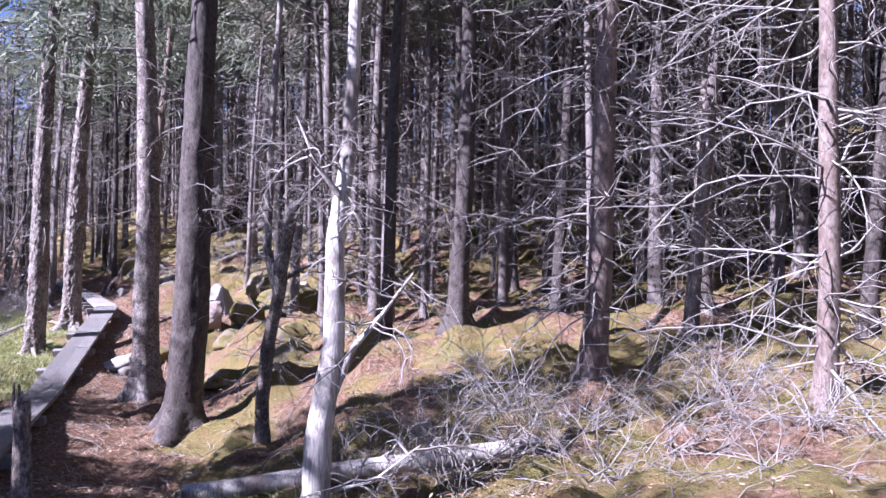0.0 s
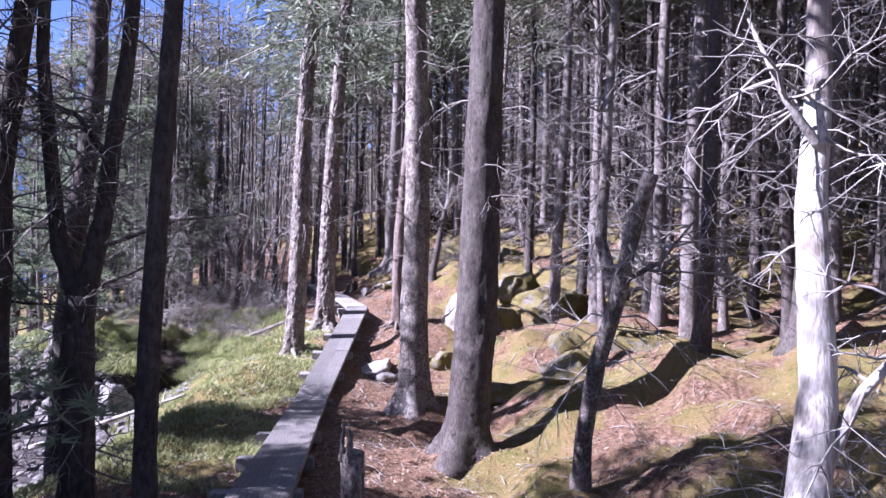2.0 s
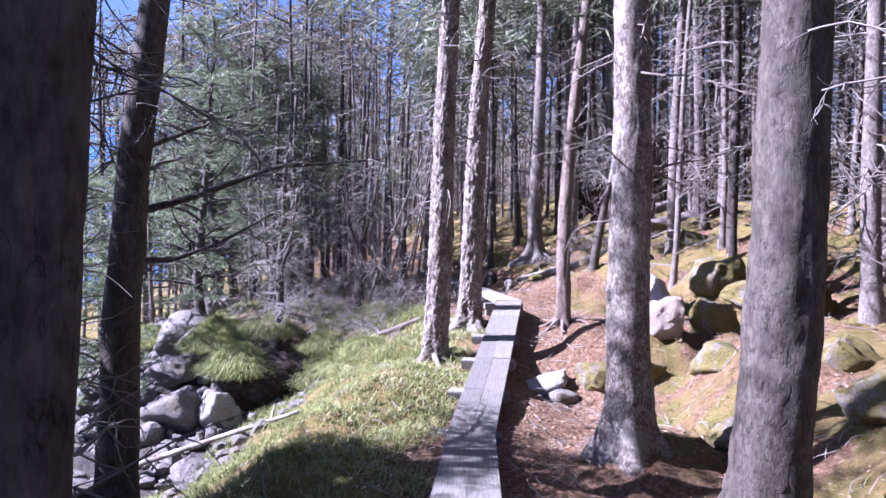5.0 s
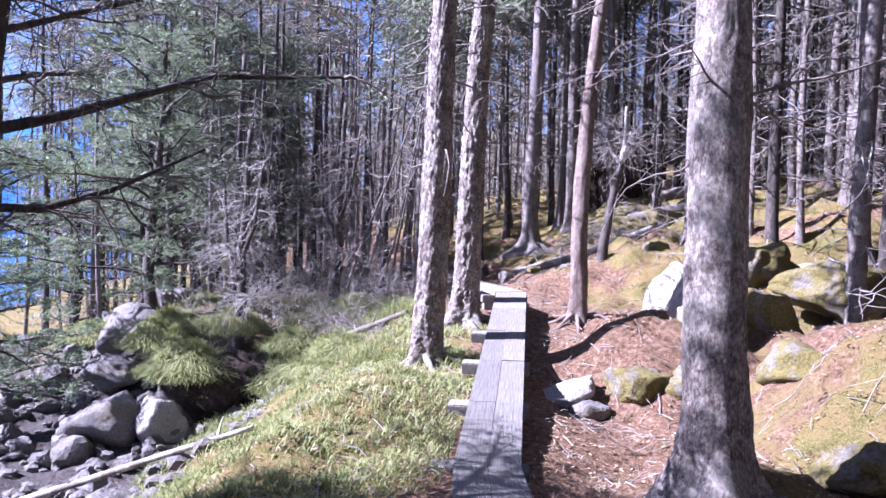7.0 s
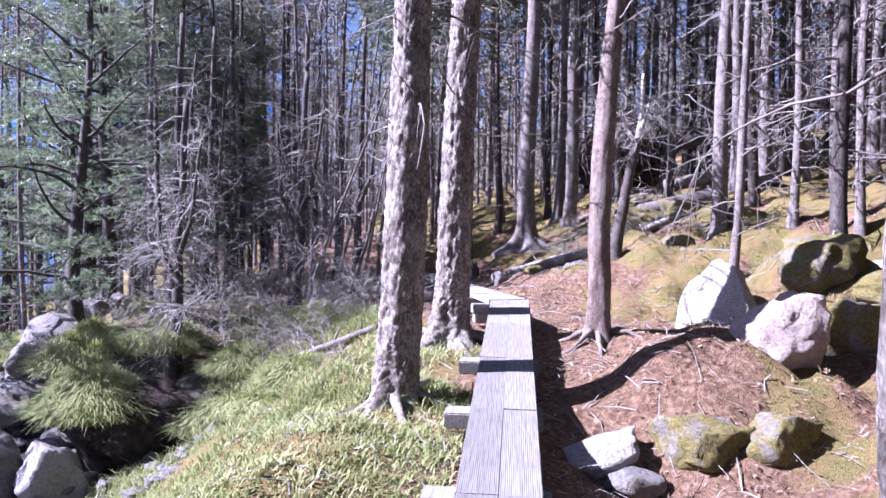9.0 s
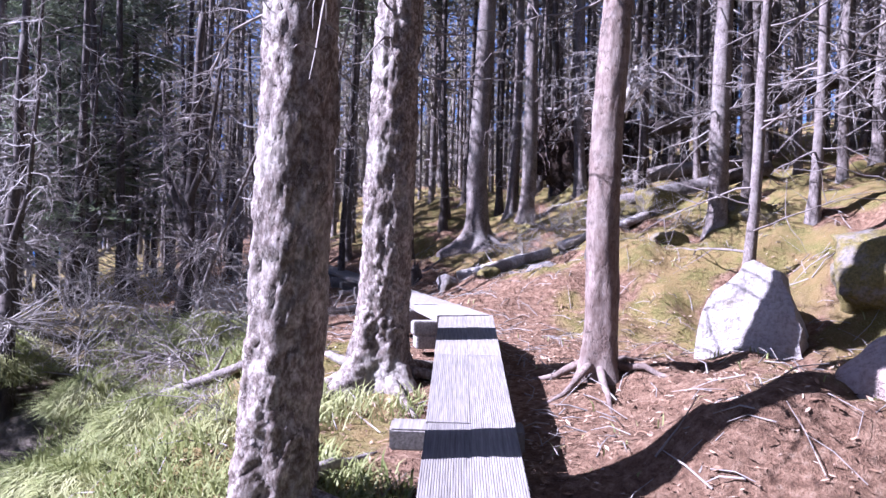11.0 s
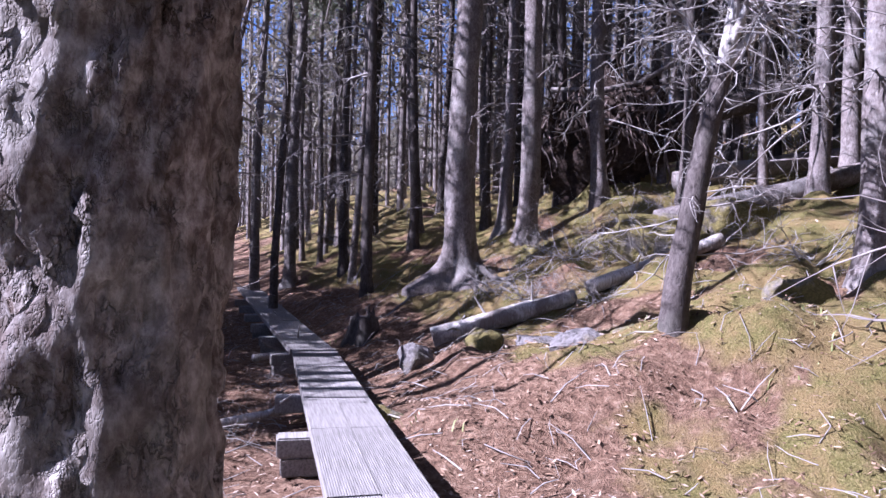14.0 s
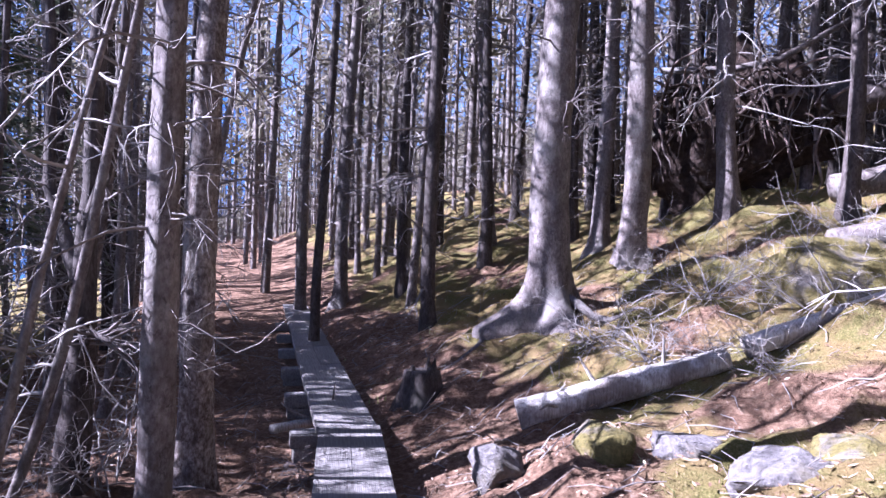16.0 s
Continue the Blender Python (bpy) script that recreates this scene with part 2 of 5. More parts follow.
TRACK_X = [(-30, 8.0), (0, 0.0), (2.1, -1.8), (4.7, -3.45), (8.1, -5.2), (13.6, -7.33), (21.05, -9.55), (27.5, -13.2), (37, -20.5), (60, -37)]
TRACK_Z = [(-30, 1.0), (0, 0.0), (4.7, -0.5), (8.1, -1.1), (13.6, -1.5), (17, -1.25), (21, -0.85), (27.5, -0.95), (37, -0.8), (60, 0.5)]
MOUNDS = [(-2.2, 14.6, 0.35, 1.5), (-9.3, 15.3, 0.22, 1.1), (-8.6, 13.2, 0.2, 1.3), (-10.3, 24.6, 0.35, 0.9), (-3.0, 18.0, 0.5, 1.6), (0.5, 12.5, 0.35, 1.8),
          (-6.9, 22.4, -0.2, 0.8), (-6.6, 18.55, 0.7, 0.9), (-7.2, 17.0, -0.25, 0.8), (-17.4, 21.6, 0.9, 1.7), (-5.5, 14.2, 0.62, 0.8), (-4.3, 16.7, 0.5, 0.9), (-4.45, 12.0, 0.28, 0.8),
          (-5.8, 23.0, 0.8, 1.0), (-4.8, 22.6, 0.3, 1.0), (-4.15, 20.0, -0.7, 0.7), (-8.9, 25.2, 0.35, 1.3), (-11.2, 26.0, 0.27, 0.9), (-12.3, 30.5, 0.24, 1.1),
          (-7.0, 20.2, 0.3, 0.9), (-2.9, 12.6, 0.35, 0.7), (-1.2, 13.6, 0.4, 0.9), (-0.9, 9.6, 0.25, 0.9), (1.6, 14.5, 0.4, 1.2), (-9.2, 30.2, 0.2, 1.0), (-9.9, 34.6, 0.5, 1.6)]


def ground(x, y):
    yc = min(max(y, -30), 60)
    u = 0.95 * (x - lerp(yc, TRACK_X))
    z = lerp(yc, TRACK_Z)
    if u > 0:
        start = lerp(yc, [(8, 2.6), (14, 2.6), (19, 3.0), (23, 3.2), (25.5, 0.9), (27, 0.5)])
        rise = lerp(yc, [(5, 0.12), (14, 0.24), (20, 0.17), (24, 0.17), (26, 0.3), (33, 0.33), (40, 0.33)])
        w = max(u - start, 0)
        z += rise * min(w, 7) + 0.17 * min(max(w - 7, 0), 45)
        z -= 0.35 * smooth(0.3, 1.6, u) * (1 - smooth(2.0, 4.5, u)) * smooth(6, 10, yc) * (1 - smooth(15, 19, yc))
    else:
        w = -u
        drop = 1 - smooth(19.5, 25, yc) * (1 - smooth(8, 15, w))
        z -= drop * (0.55 * min(max(w - 1.9, 0), 3.4) + 0.06 * min(max(w - 5.3, 0), 30)) + 0.05 * min(w, 30) * (1 - drop)
    for mx, my, h, r in MOUNDS:
        q = ((x - mx) ** 2 + (y - my) ** 2) / (r * r)
        if q < 6:
            z += h * math.exp(-q)
    near = smooth(0.35, 1.5, abs(u))
    z += near * 0.2 * noise.fractal((x * 0.8, y * 0.8, 3.0), 0.75, 2.0, 5)
    if u > 1.2:
        z += 0.2 * smooth(1.2, 3.0, u) * noise.noise((x * 1.9, y * 1.9, 21.0))
    z += 0.035 * noise.noise((x * 3.1, y * 3.1, 8.0))
    far = max(abs(x + 8) - 60, 0, abs(y - 20) - 60, (-8 - x) - 34)
    if far > 0:
        low = 9.0 if x < -8 and y < 500 else 3.0
        z = z * math.exp(-far / 60) - low * (1 - math.exp(-far / 60))
    return z


def mesh_object(name, verts, faces, mat, parent=None, shade=True, label=""):
    me = bpy.data.meshes.new(name)
    me.from_pydata(verts, [], faces)
    if shade:
        me.polygons.foreach_set("use_smooth", [True] * len(me.polygons))
    me.materials.append(mat)
    me.update()
    ob = new(name, me)
    if parent is not None:
        ob.parent = parent
    if label:
        ob["label"] = label
    return ob


def part(name, bm, mat, parent=None, label="", smooth_faces=False):
    me = bpy.data.meshes.new(name)
    bm.to_mesh(me)
    bm.free()
    if smooth_faces:
        me.polygons.foreach_set("use_smooth", [True] * len(me.polygons))
    me.materials.append(mat)
    ob = new(name, me)
    if parent is not None:
        ob.parent = parent
    if label:
        ob["label"] = label
    return ob


def steps(knots):
    out = []
    for (a, s), (b, _) in zip(knots, knots[1:]):
        n = max(1, round((b - a) / s))
        out += [a + (b - a) * i / n for i in range(n)]
    return out + [knots[-1][0]]


def moss_and_shade_cover(x, y):
    """How thickly moss grows: on the lake-side bank and in cushions on the stony slope, hardly on the trodden strip.
    Part of it only darkens the near slope.
    """
    u = 0.95 * (x - lerp(min(max(y, -30), 60), TRACK_X))
    n = noise.fractal((x * 0.75, y * 0.75, 40.0), 0.8, 2.0, 4)
    if u < 0:
        if y > 19 and u < -5:
            return 0.75 + 0.3 * n
        k = smooth(0.3, 0.9, -u) * (1 - smooth(4.0, 6.5, -u)) * (1 - smooth(20, 23, y)) * smooth(7.5, 10.5, y)
        return min(max(k * (0.8 + 0.5 * n) + (1 - k) * 0.2 * n, 0), 1)
    strip = smooth(1.4, 2.8, u)
    # the extra moss before y 17 darkens the slope in place of shade
    return min(max(strip * (0.36 + 0.22 * smooth(22.5, 25, y) + 0.16 * (1 - smooth(13, 17, y)) + 0.85 * n), 0), 1)


def build_ground():
    xs = steps([(-2500, 480), (-90, 12), (-40, 1.5), (-20, 0.16), (6, 0.5), (14, 2.0), (50, 12), (90, 480), (2500, 1)])
    ys = steps([(-2500, 480), (-70, 12), (-20, 1.5), (2, 0.16), (36, 0.8), (60, 5), (100, 480), (2500, 1)])
    verts = [(x, y, ground(x, y)) for y in ys for x in xs]
    n = len(xs)
    faces = [(j * n + i, j * n + i + 1, (j + 1) * n + i + 1, (j + 1) * n + i) for j in range(len(ys) - 1) for i in range(n - 1)]
    ob = mesh_object("ground", verts, faces, M_SOIL)
    at = ob.data.attributes.new("moss", "FLOAT", "POINT")
    at.data.foreach_set("value", [moss_and_shade_cover(x, y) for x, y, _ in verts])
    at = ob.data.attributes.new("silt", "FLOAT", "POINT")
    at.data.foreach_set("value", [smooth(3.4, 4.6, 0.95 * (lerp(min(max(y, -30), 60), TRACK_X) - x)) * (1 - smooth(19.5, 25, y)) for x, y, _ in verts])
    tagged(ob, "forest floor of brown needle litter with patches of moss", "ground", kind="structure")


build_ground()


# ---- tubes ----
class Soup:
    def __init__(self):
        self.v, self.f = [], []

    def tube(self, pts, radii, sides=4, cap=False):
        base = len(self.v)
        n = len(pts)
        ref = Vector((0.31, 0.52, 0.79))
        for i, (p, r) in enumerate(zip(pts, radii)):
            d = (Vector(pts[min(i + 1, n - 1)]) - Vector(pts[max(i - 1, 0)])).normalized()
            a = d.cross(ref).normalized()
            b = d.cross(a)
            for k in range(sides):
                t = math.tau * k / sides
                self.v.append(tuple(Vector(p) + r * (math.cos(t) * a + math.sin(t) * b)))
        for i in range(n - 1):
            for k in range(sides):
                q = (k + 1) % sides
                self.f.append((base + i * sides + k, base + i * sides + q, base + (i + 1) * sides + q, base + (i + 1) * sides + k))
        if cap:
            self.f.append(tuple(base + k for k in reversed(range(sides))))
            self.f.append(tuple(base + (n - 1) * sides + k for k in range(sides)))

    def tri(self, a, b, c):
        i = len(self.v)
        self.v += [tuple(a), tuple(b), tuple(c)]
        self.f.append((i, i + 1, i + 2))

    def make(self, name, mat, parent=None, shade=True, label=""):
        return mesh_object(name, self.v, self.f, mat, parent, shade, label)


def wander(rng, start, way, length, n, bend, droop):
    pts, p, d = [Vector(start)], Vector(start), Vector(way).normalized()
    for _ in range(n):
        d = (d + Vector((rng.gauss(0, bend), rng.gauss(0, bend), rng.gauss(0, bend) - droop))).normalized()
        p = p + d * (length / n)
        pts.append(p.copy())
    return pts


def bough(soup, rng, start, way, length, radius, twigs_n, droop=0.05, bend=0.19, depth=1, sides=4, fine=None):
    pts = wander(rng, start, way, length, 7, bend, droop)
    soup.tube(pts, [radius * (1 - 0.85 * i / 7) for i in range(8)], sides)
    for _ in range(twigs_n):
        i = rng.randint(2, 6)
        d = (pts[i + 1] - pts[i]).normalized()
        side = d.cross(Vector((rng.gauss(0, 1), rng.gauss(0, 1), rng.gauss(0, 1)))).normalized()
        tl = length * rng.uniform(0.15, 0.42)
        way2 = d * rng.uniform(0.3, 1.0) + side
        if depth > 1:
            bough(soup, rng, pts[i], way2, tl * 1.2, radius * 0.45, max(2, twigs_n // 2), droop, bend * 1.2, depth - 1, 3)
        else:
            tp = wander(rng, pts[i], way2, tl, 3, bend * 1.3, droop)
            (soup if fine is None else fine).tube(tp, [radius * 0.4, radius * 0.3, radius * 0.2, radius * 0.08], 3)


def trunk_mesh(soup, rng, height, r0, lean, flare=0.35, curve=0.05, sides=14, rings=26, relief=0.05, r_top=0.25, seed=0.0, knots=4, plates=0.0):
    n = rings
    ph = rng.uniform(0, 6.28)
    base = len(soup.v)
    pts = []
    for i in range(n + 1):
        f = (i / n) ** 1.5
        z = -0.35 + f * (height + 0.35)
        h = max(z, 0)
        cx = lean[0] * h + curve * math.sin(h * 0.55 + ph) * min(h, 1.5) / 1.5
        cy = lean[1] * h + curve * math.cos(h * 0.47 + ph) * min(h, 1.5) / 1.5
        r = r0 * (1 - (1 - r_top) * max(z, 0) / height) * (1 + flare * math.exp(-max(z, -0.2) * 3.2 / (0.5 + r0)))
        pts.append((cx, cy, z))
        for k in range(sides):
            t = math.tau * k / sides
            root = 1 + 0.28 * flare * math.exp(-max(z, 0) * 4.0) * math.cos(knots * t + ph) * 2.2
            q = noise.fractal((math.cos(t) * 1.6 + seed, math.sin(t) * 1.6, z * 1.4 + seed), 1.0, 2.2, 4)
            rr = r * root * (1 + relief * 2.0 * q)
            if plates:
                dd, near = noise.voronoi((math.cos(t) * r0 * 15, math.sin(t) * r0 * 15, z * 11 + q))
                rr += plates * (0.8 * smooth(0.0, 0.12, dd[1] - dd[0]) - 0.6 + 0.6 * noise.cell(near[0] * 7.3))
            soup.v.append((cx + rr * math.cos(t), cy + rr * math.sin(t), z))
    for i in range(n):
        for k in range(sides):
            q = (k + 1) % sides
            soup.f.append((base + i * sides + k, base + i * sides + q, base + (i + 1) * sides + q, base + (i + 1) * sides + k))
    soup.f.append(tuple(base + n * sides + k for k in range(sides)))
    return pts


def at_height(pts, h):
    for a, b in zip(pts, pts[1:]):
        if b[2] >= h:
            f = (h - a[2]) / max(b[2] - a[2], 1e-6)
            return Vector(a).lerp(Vector(b), f)
    return Vector(pts[-1])


def tuft(soup, rng, p, way, size, count):
    """A spray of needles: slim triangles round a twig's end."""
    for _ in range(count):
        d = (Vector(way) + Vector((rng.gauss(0, 0.6), rng.gauss(0, 0.6), rng.gauss(0, 0.5)))).normalized()
        s = d.cross(Vector((rng.gauss(0, 1), rng.gauss(0, 1), rng.gauss(0, 1)))).normalized() * size * 0.07
        o = Vector(p) + Vector((rng.gauss(0, 0.5), rng.gauss(0, 0.5), rng.gauss(0, 0.35))) * size
        soup.tri(o - s, o + s, o + d * size * rng.uniform(0.7, 1.5))


def crown_parts(rng, pts, low, high, spread, boughs, tufts, size, needle, parent, bark_mat):
    wood, green = Soup(), Soup()
    for i in range(boughs):
        f = (i + rng.random()) / boughs
        h = low + (high - low) * f
        o = at_height(pts, h)
        a = rng.uniform(0, math.tau)
        length = spread * (1 - 0.75 * f) * rng.uniform(0.6, 1.15)
        bp = wander(rng, o, (math.cos(a), math.sin(a), rng.uniform(-0.1, 0.35)), length, 5, 0.12, 0.06)
        wood.tube(bp, [0.03 * (1 - 0.8 * k / 5) for k in range(6)], 3)
        for _ in range(tufts):
            k = rng.randint(1, 4)
            q = bp[k].lerp(bp[k + 1], rng.random())
            q = q + Vector((rng.gauss(0, 0.25), rng.gauss(0, 0.25), rng.gauss(-0.05, 0.14)))
            tuft(green, rng, q, (bp[k + 1] - bp[k]).normalized() + Vector((0, 0, -0.2)), size, 7)
    tagged(wood.make("crown_wood", bark_mat, parent), kind="stuff")
    tagged(green.make("crown", needle, parent, False), kind="stuff")


def tree(name, x, y, r0, lean, height, mat, label, rng, boughs=26, blow=1.4, bhigh=9.0, blen=1.5, crown=True, sides=14, rings=30, relief=0.05,
         flare=0.35, curve=0.05, twig=M_TWIG, singles=0, group="", z=None, spread=2.5, needle=M_NEEDLE, plates=0.0, thick=1.0, crown_low=0.5, ctufts=13, cboughs=34, csize=0.4, roots=0):
    e = new(name)
    e.location = (x, y, (ground(x, y) if z is None else z))
    tagged(e, label, "tree", group)
    s = Soup()
    pts = trunk_mesh(s, rng, height, r0, lean, flare, curve, sides, rings, relief, seed=rng.uniform(0, 50), plates=plates)
    s.make("trunk", mat, e)
    for k in range(roots):
        a = math.tau * (k + rng.uniform(-0.3, 0.3)) / roots
        way, rp = Vector((math.cos(a), math.sin(a), 0)), []
        side = Vector((-way.y, way.x, 0)) * rng.uniform(-0.3, 0.3)
        for j in range(8):
            f = j / 7
            q = way * (0.5 * r0 + f * r0 * rng.uniform(4.2, 5.2)) + side * f * f
            rp.append((q.x, q.y, ground(x + q.x, y + q.y) - e.location.z + 0.14 * (1 - f) ** 2 - 0.02 * f))
        root = Soup()
        root.tube(rp, [r0 * 0.3 * (1 - 0.8 * j / 7) for j in range(8)], 7)
        root.make("root", mat, e)
    br = Soup()
    for i in range(boughs):
        h = rng.uniform(blow, bhigh)
        a = rng.uniform(0, math.tau)
        one = Soup() if i < singles else br
        bough(one, rng, at_height(pts, h), (math.cos(a), math.sin(a), rng.uniform(-0.35, 0.35)), blen * rng.uniform(0.35, 1.2), thick * rng.uniform(0.009, 0.02), rng.randint(4, 9), sides=(4 if i < singles else 3), fine=br)
        if i < singles:
            one.make("branch", twig, e)
    if br.v:
        tagged(br.make("twig_tangle", twig, e), kind="stuff")
    if crown:
        crown_parts(rng, pts, height * crown_low, height * 0.98, spread, cboughs, ctufts, csize, needle, e, mat)
    return e


RNG = random.Random(7)

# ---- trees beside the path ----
tree("conifer", -4.2, 11.95, 0.3, (0.045, 0.012), 15, M_BARK_DARK_SHADED, "thick dark conifer trunk with rough bark beside the boardwalk", RNG, 22, 3.0, 10, 1.8, sides=40, rings=120, singles=6, plates=0.012)
tree("conifer", -5.6, 14.0, 0.25, (-0.02, 0.0), 15, M_BARK, "grey conifer trunk with a mossy foot beside the boardwalk", RNG, 40, 2.4, 10, 1.9, sides=40, rings=140, singles=8, plates=0.009)
tree("conifer", -9.62, 17.35, 0.22, (0.06, -0.02), 14, M_BARK, "conifer with pale flaking bark leaning over the boardwalk", RNG, 34, 2.4, 10, 1.5, sides=80, rings=330, relief=0.05, singles=10, plates=0.02, roots=5)
tree("conifer", -10.08, 19.95, 0.235, (0.055, 0.0), 15, M_BARK, "thick conifer with pale plated bark and spreading roots beside the boardwalk", RNG, 34, 2.6, 10, 1.4, sides=90, rings=350, relief=0.06, flare=0.6, singles=8, plates=0.026, cboughs=14, ctufts=9, roots=7)
tree("conifer", -8.12, 20.2, 0.15, (0.05, 0.012), 13, M_BARK_RED, "slim reddish conifer trunk curving upwards beside the boardwalk", RNG, 20, 3.0, 9, 1.2, sides=40, rings=140, curve=0.09, singles=4, plates=0.006, cboughs=14, ctufts=9, roots=6)
tree("conifer", -5.15, 6.5, 0.082, (0.03, 0.01), 13, M_BARK_DARK_SHADED, "slim dark shaded trunk beside the boardwalk", RNG, 16, 3.0, 9, 1.4, sides=30, rings=80, plates=0.005)
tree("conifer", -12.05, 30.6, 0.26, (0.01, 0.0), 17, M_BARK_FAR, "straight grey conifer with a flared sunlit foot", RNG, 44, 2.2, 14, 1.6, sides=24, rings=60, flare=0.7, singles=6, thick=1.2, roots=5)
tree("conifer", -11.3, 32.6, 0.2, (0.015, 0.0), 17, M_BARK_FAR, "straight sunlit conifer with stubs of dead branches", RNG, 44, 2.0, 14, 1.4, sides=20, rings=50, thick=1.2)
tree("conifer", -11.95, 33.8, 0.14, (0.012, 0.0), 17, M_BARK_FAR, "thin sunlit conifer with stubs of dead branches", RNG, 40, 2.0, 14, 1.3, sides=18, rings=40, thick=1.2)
tree("conifer", -13.35, 25.1, 0.115, (0.045, 0.0), 13, M_BARK_FAR, "slim pale-streaked conifer beside the boardwalk", RNG, 30, 1.8, 9, 1.5, sides=30, rings=100, plates=0.005, cboughs=14, ctufts=9)
tree("conifer", -13.98, 26.3, 0.145, (0.03, 0.0), 14, M_BARK, "dark conifer with a torn strip of bark beside the boardwalk", RNG, 28, 2.0, 9, 1.5, sides=30, rings=100, plates=0.008, cboughs=14, ctufts=9)
tree("conifer", -16.1, 31.7, 0.085, (0.03, 0.0), 14, M_BARK_DARK_SHADED, "slim dark conifer beside the far boardwalk", RNG, 30, 1.6, 11, 1.2, cboughs=14, ctufts=9)
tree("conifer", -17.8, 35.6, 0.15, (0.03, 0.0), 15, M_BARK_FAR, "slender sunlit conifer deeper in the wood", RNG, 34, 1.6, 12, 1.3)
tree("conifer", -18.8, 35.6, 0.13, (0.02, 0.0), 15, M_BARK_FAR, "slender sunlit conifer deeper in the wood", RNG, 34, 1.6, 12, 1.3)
tree("conifer", -17.4, 40.3, 0.16, (0.01, 0.0), 15, M_BARK_DARK_SHADED, "slender dark conifer deeper in the wood", RNG, 34, 1.6, 12, 1.3)
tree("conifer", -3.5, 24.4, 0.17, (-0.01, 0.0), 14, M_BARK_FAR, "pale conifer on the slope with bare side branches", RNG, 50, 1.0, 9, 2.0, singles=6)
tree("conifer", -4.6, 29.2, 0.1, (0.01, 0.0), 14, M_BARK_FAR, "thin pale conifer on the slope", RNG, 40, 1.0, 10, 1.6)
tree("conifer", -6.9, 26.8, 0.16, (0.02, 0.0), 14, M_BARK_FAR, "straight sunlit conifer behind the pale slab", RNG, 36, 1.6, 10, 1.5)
tree("conifer", 2.1, 10.2, 0.19, (0.03, 0.0), 13, M_BARK_RED, "reddish conifer trunk with many bare pale branches", RNG, 90, 0.5, 7, 2.2, sides=30, rings=90, twig=M_TWIG_PALE, singles=12, thick=1.3)
tree("conifer", 4.2, 8.0, 0.12, (-0.01, 0.0), 12, M_BARK_RED, "slender pale conifer with many bare branches", RNG, 100, 0.3, 7, 2.2, sides=24, rings=60, twig=M_TWIG_PALE, singles=12, thick=1.3)
tree("conifer", 3.9, 11.5, 0.12, (0.05, 0.0), 12, M_BARK_FAR, "slanting pale conifer on the sunny slope", RNG, 90, 0.3, 7, 2.2, twig=M_TWIG_PALE, singles=8, thick=1.3)
tree("conifer", 4.6, 13.0, 0.19, (0.01, 0.0), 13, M_BARK, "mossy-footed conifer on the sunny slope", RNG, 80, 0.6, 7, 2.2, twig=M_TWIG_PALE, singles=6, thick=1.3)
tree("conifer", 0.3, 13.3, 0.18, (0.012, 0.0), 15, M_BARK_DARK_SHADED, "straight dark shaded conifer trunk on the slope", RNG, 40, 1.4, 10, 1.6)
tree("conifer", -1.15, 15.6, 0.16, (0.02, 0.0), 15, M_BARK_FAR, "grey conifer trunk on the slope", RNG, 40, 1.2, 10, 1.8)
tree("conifer", -0.57, 22.4, 0.19, (0.01, 0.0), 15, M_BARK_FAR, "grey conifer trunk further up the slope", RNG, 44, 1.2, 11, 1.8)
tree("conifer", 2.7, 18.0, 0.26, (0.0, 0.0), 15, M_BARK_DARK_SHADED, "broad dark conifer trunk up the slope", RNG, 44, 1.0, 11, 1.8)
tree("conifer", 5.0, 18.5, 0.16, (0.01, 0.0), 15, M_BARK_FAR, "pale straight conifer up the slope", RNG, 44, 1.0, 11, 1.8, twig=M_TWIG_PALE)
for x, y, r, lean, h in ((-14.6, 25.0, 0.045, (0.24, 0.1), 7.5), (-15.7, 26.3, 0.05, (0.18, 0.05), 8.0), (-14.4, 23.0, 0.04, (0.3, 0.12), 6.5), (-16.6, 27.9, 0.06, (0.12, 0.0), 9.0), (-15.2, 27.6, 0.05, (0.2, -0.04), 8.5), (-13.9, 24.2, 0.035, (0.16, 0.2), 6.0)):
    tree("leaning_pole", x, y, r, lean, h, M_BARK_FAR, "thin dead pole of a tree leaning over the undergrowth", RNG, 16, 0.8, 6.0, 0.9, crown=False, sides=10, rings=24, curve=0.12, twig=M_TWIG_PALE, group="leaning poles")
RNG = random.Random(21)


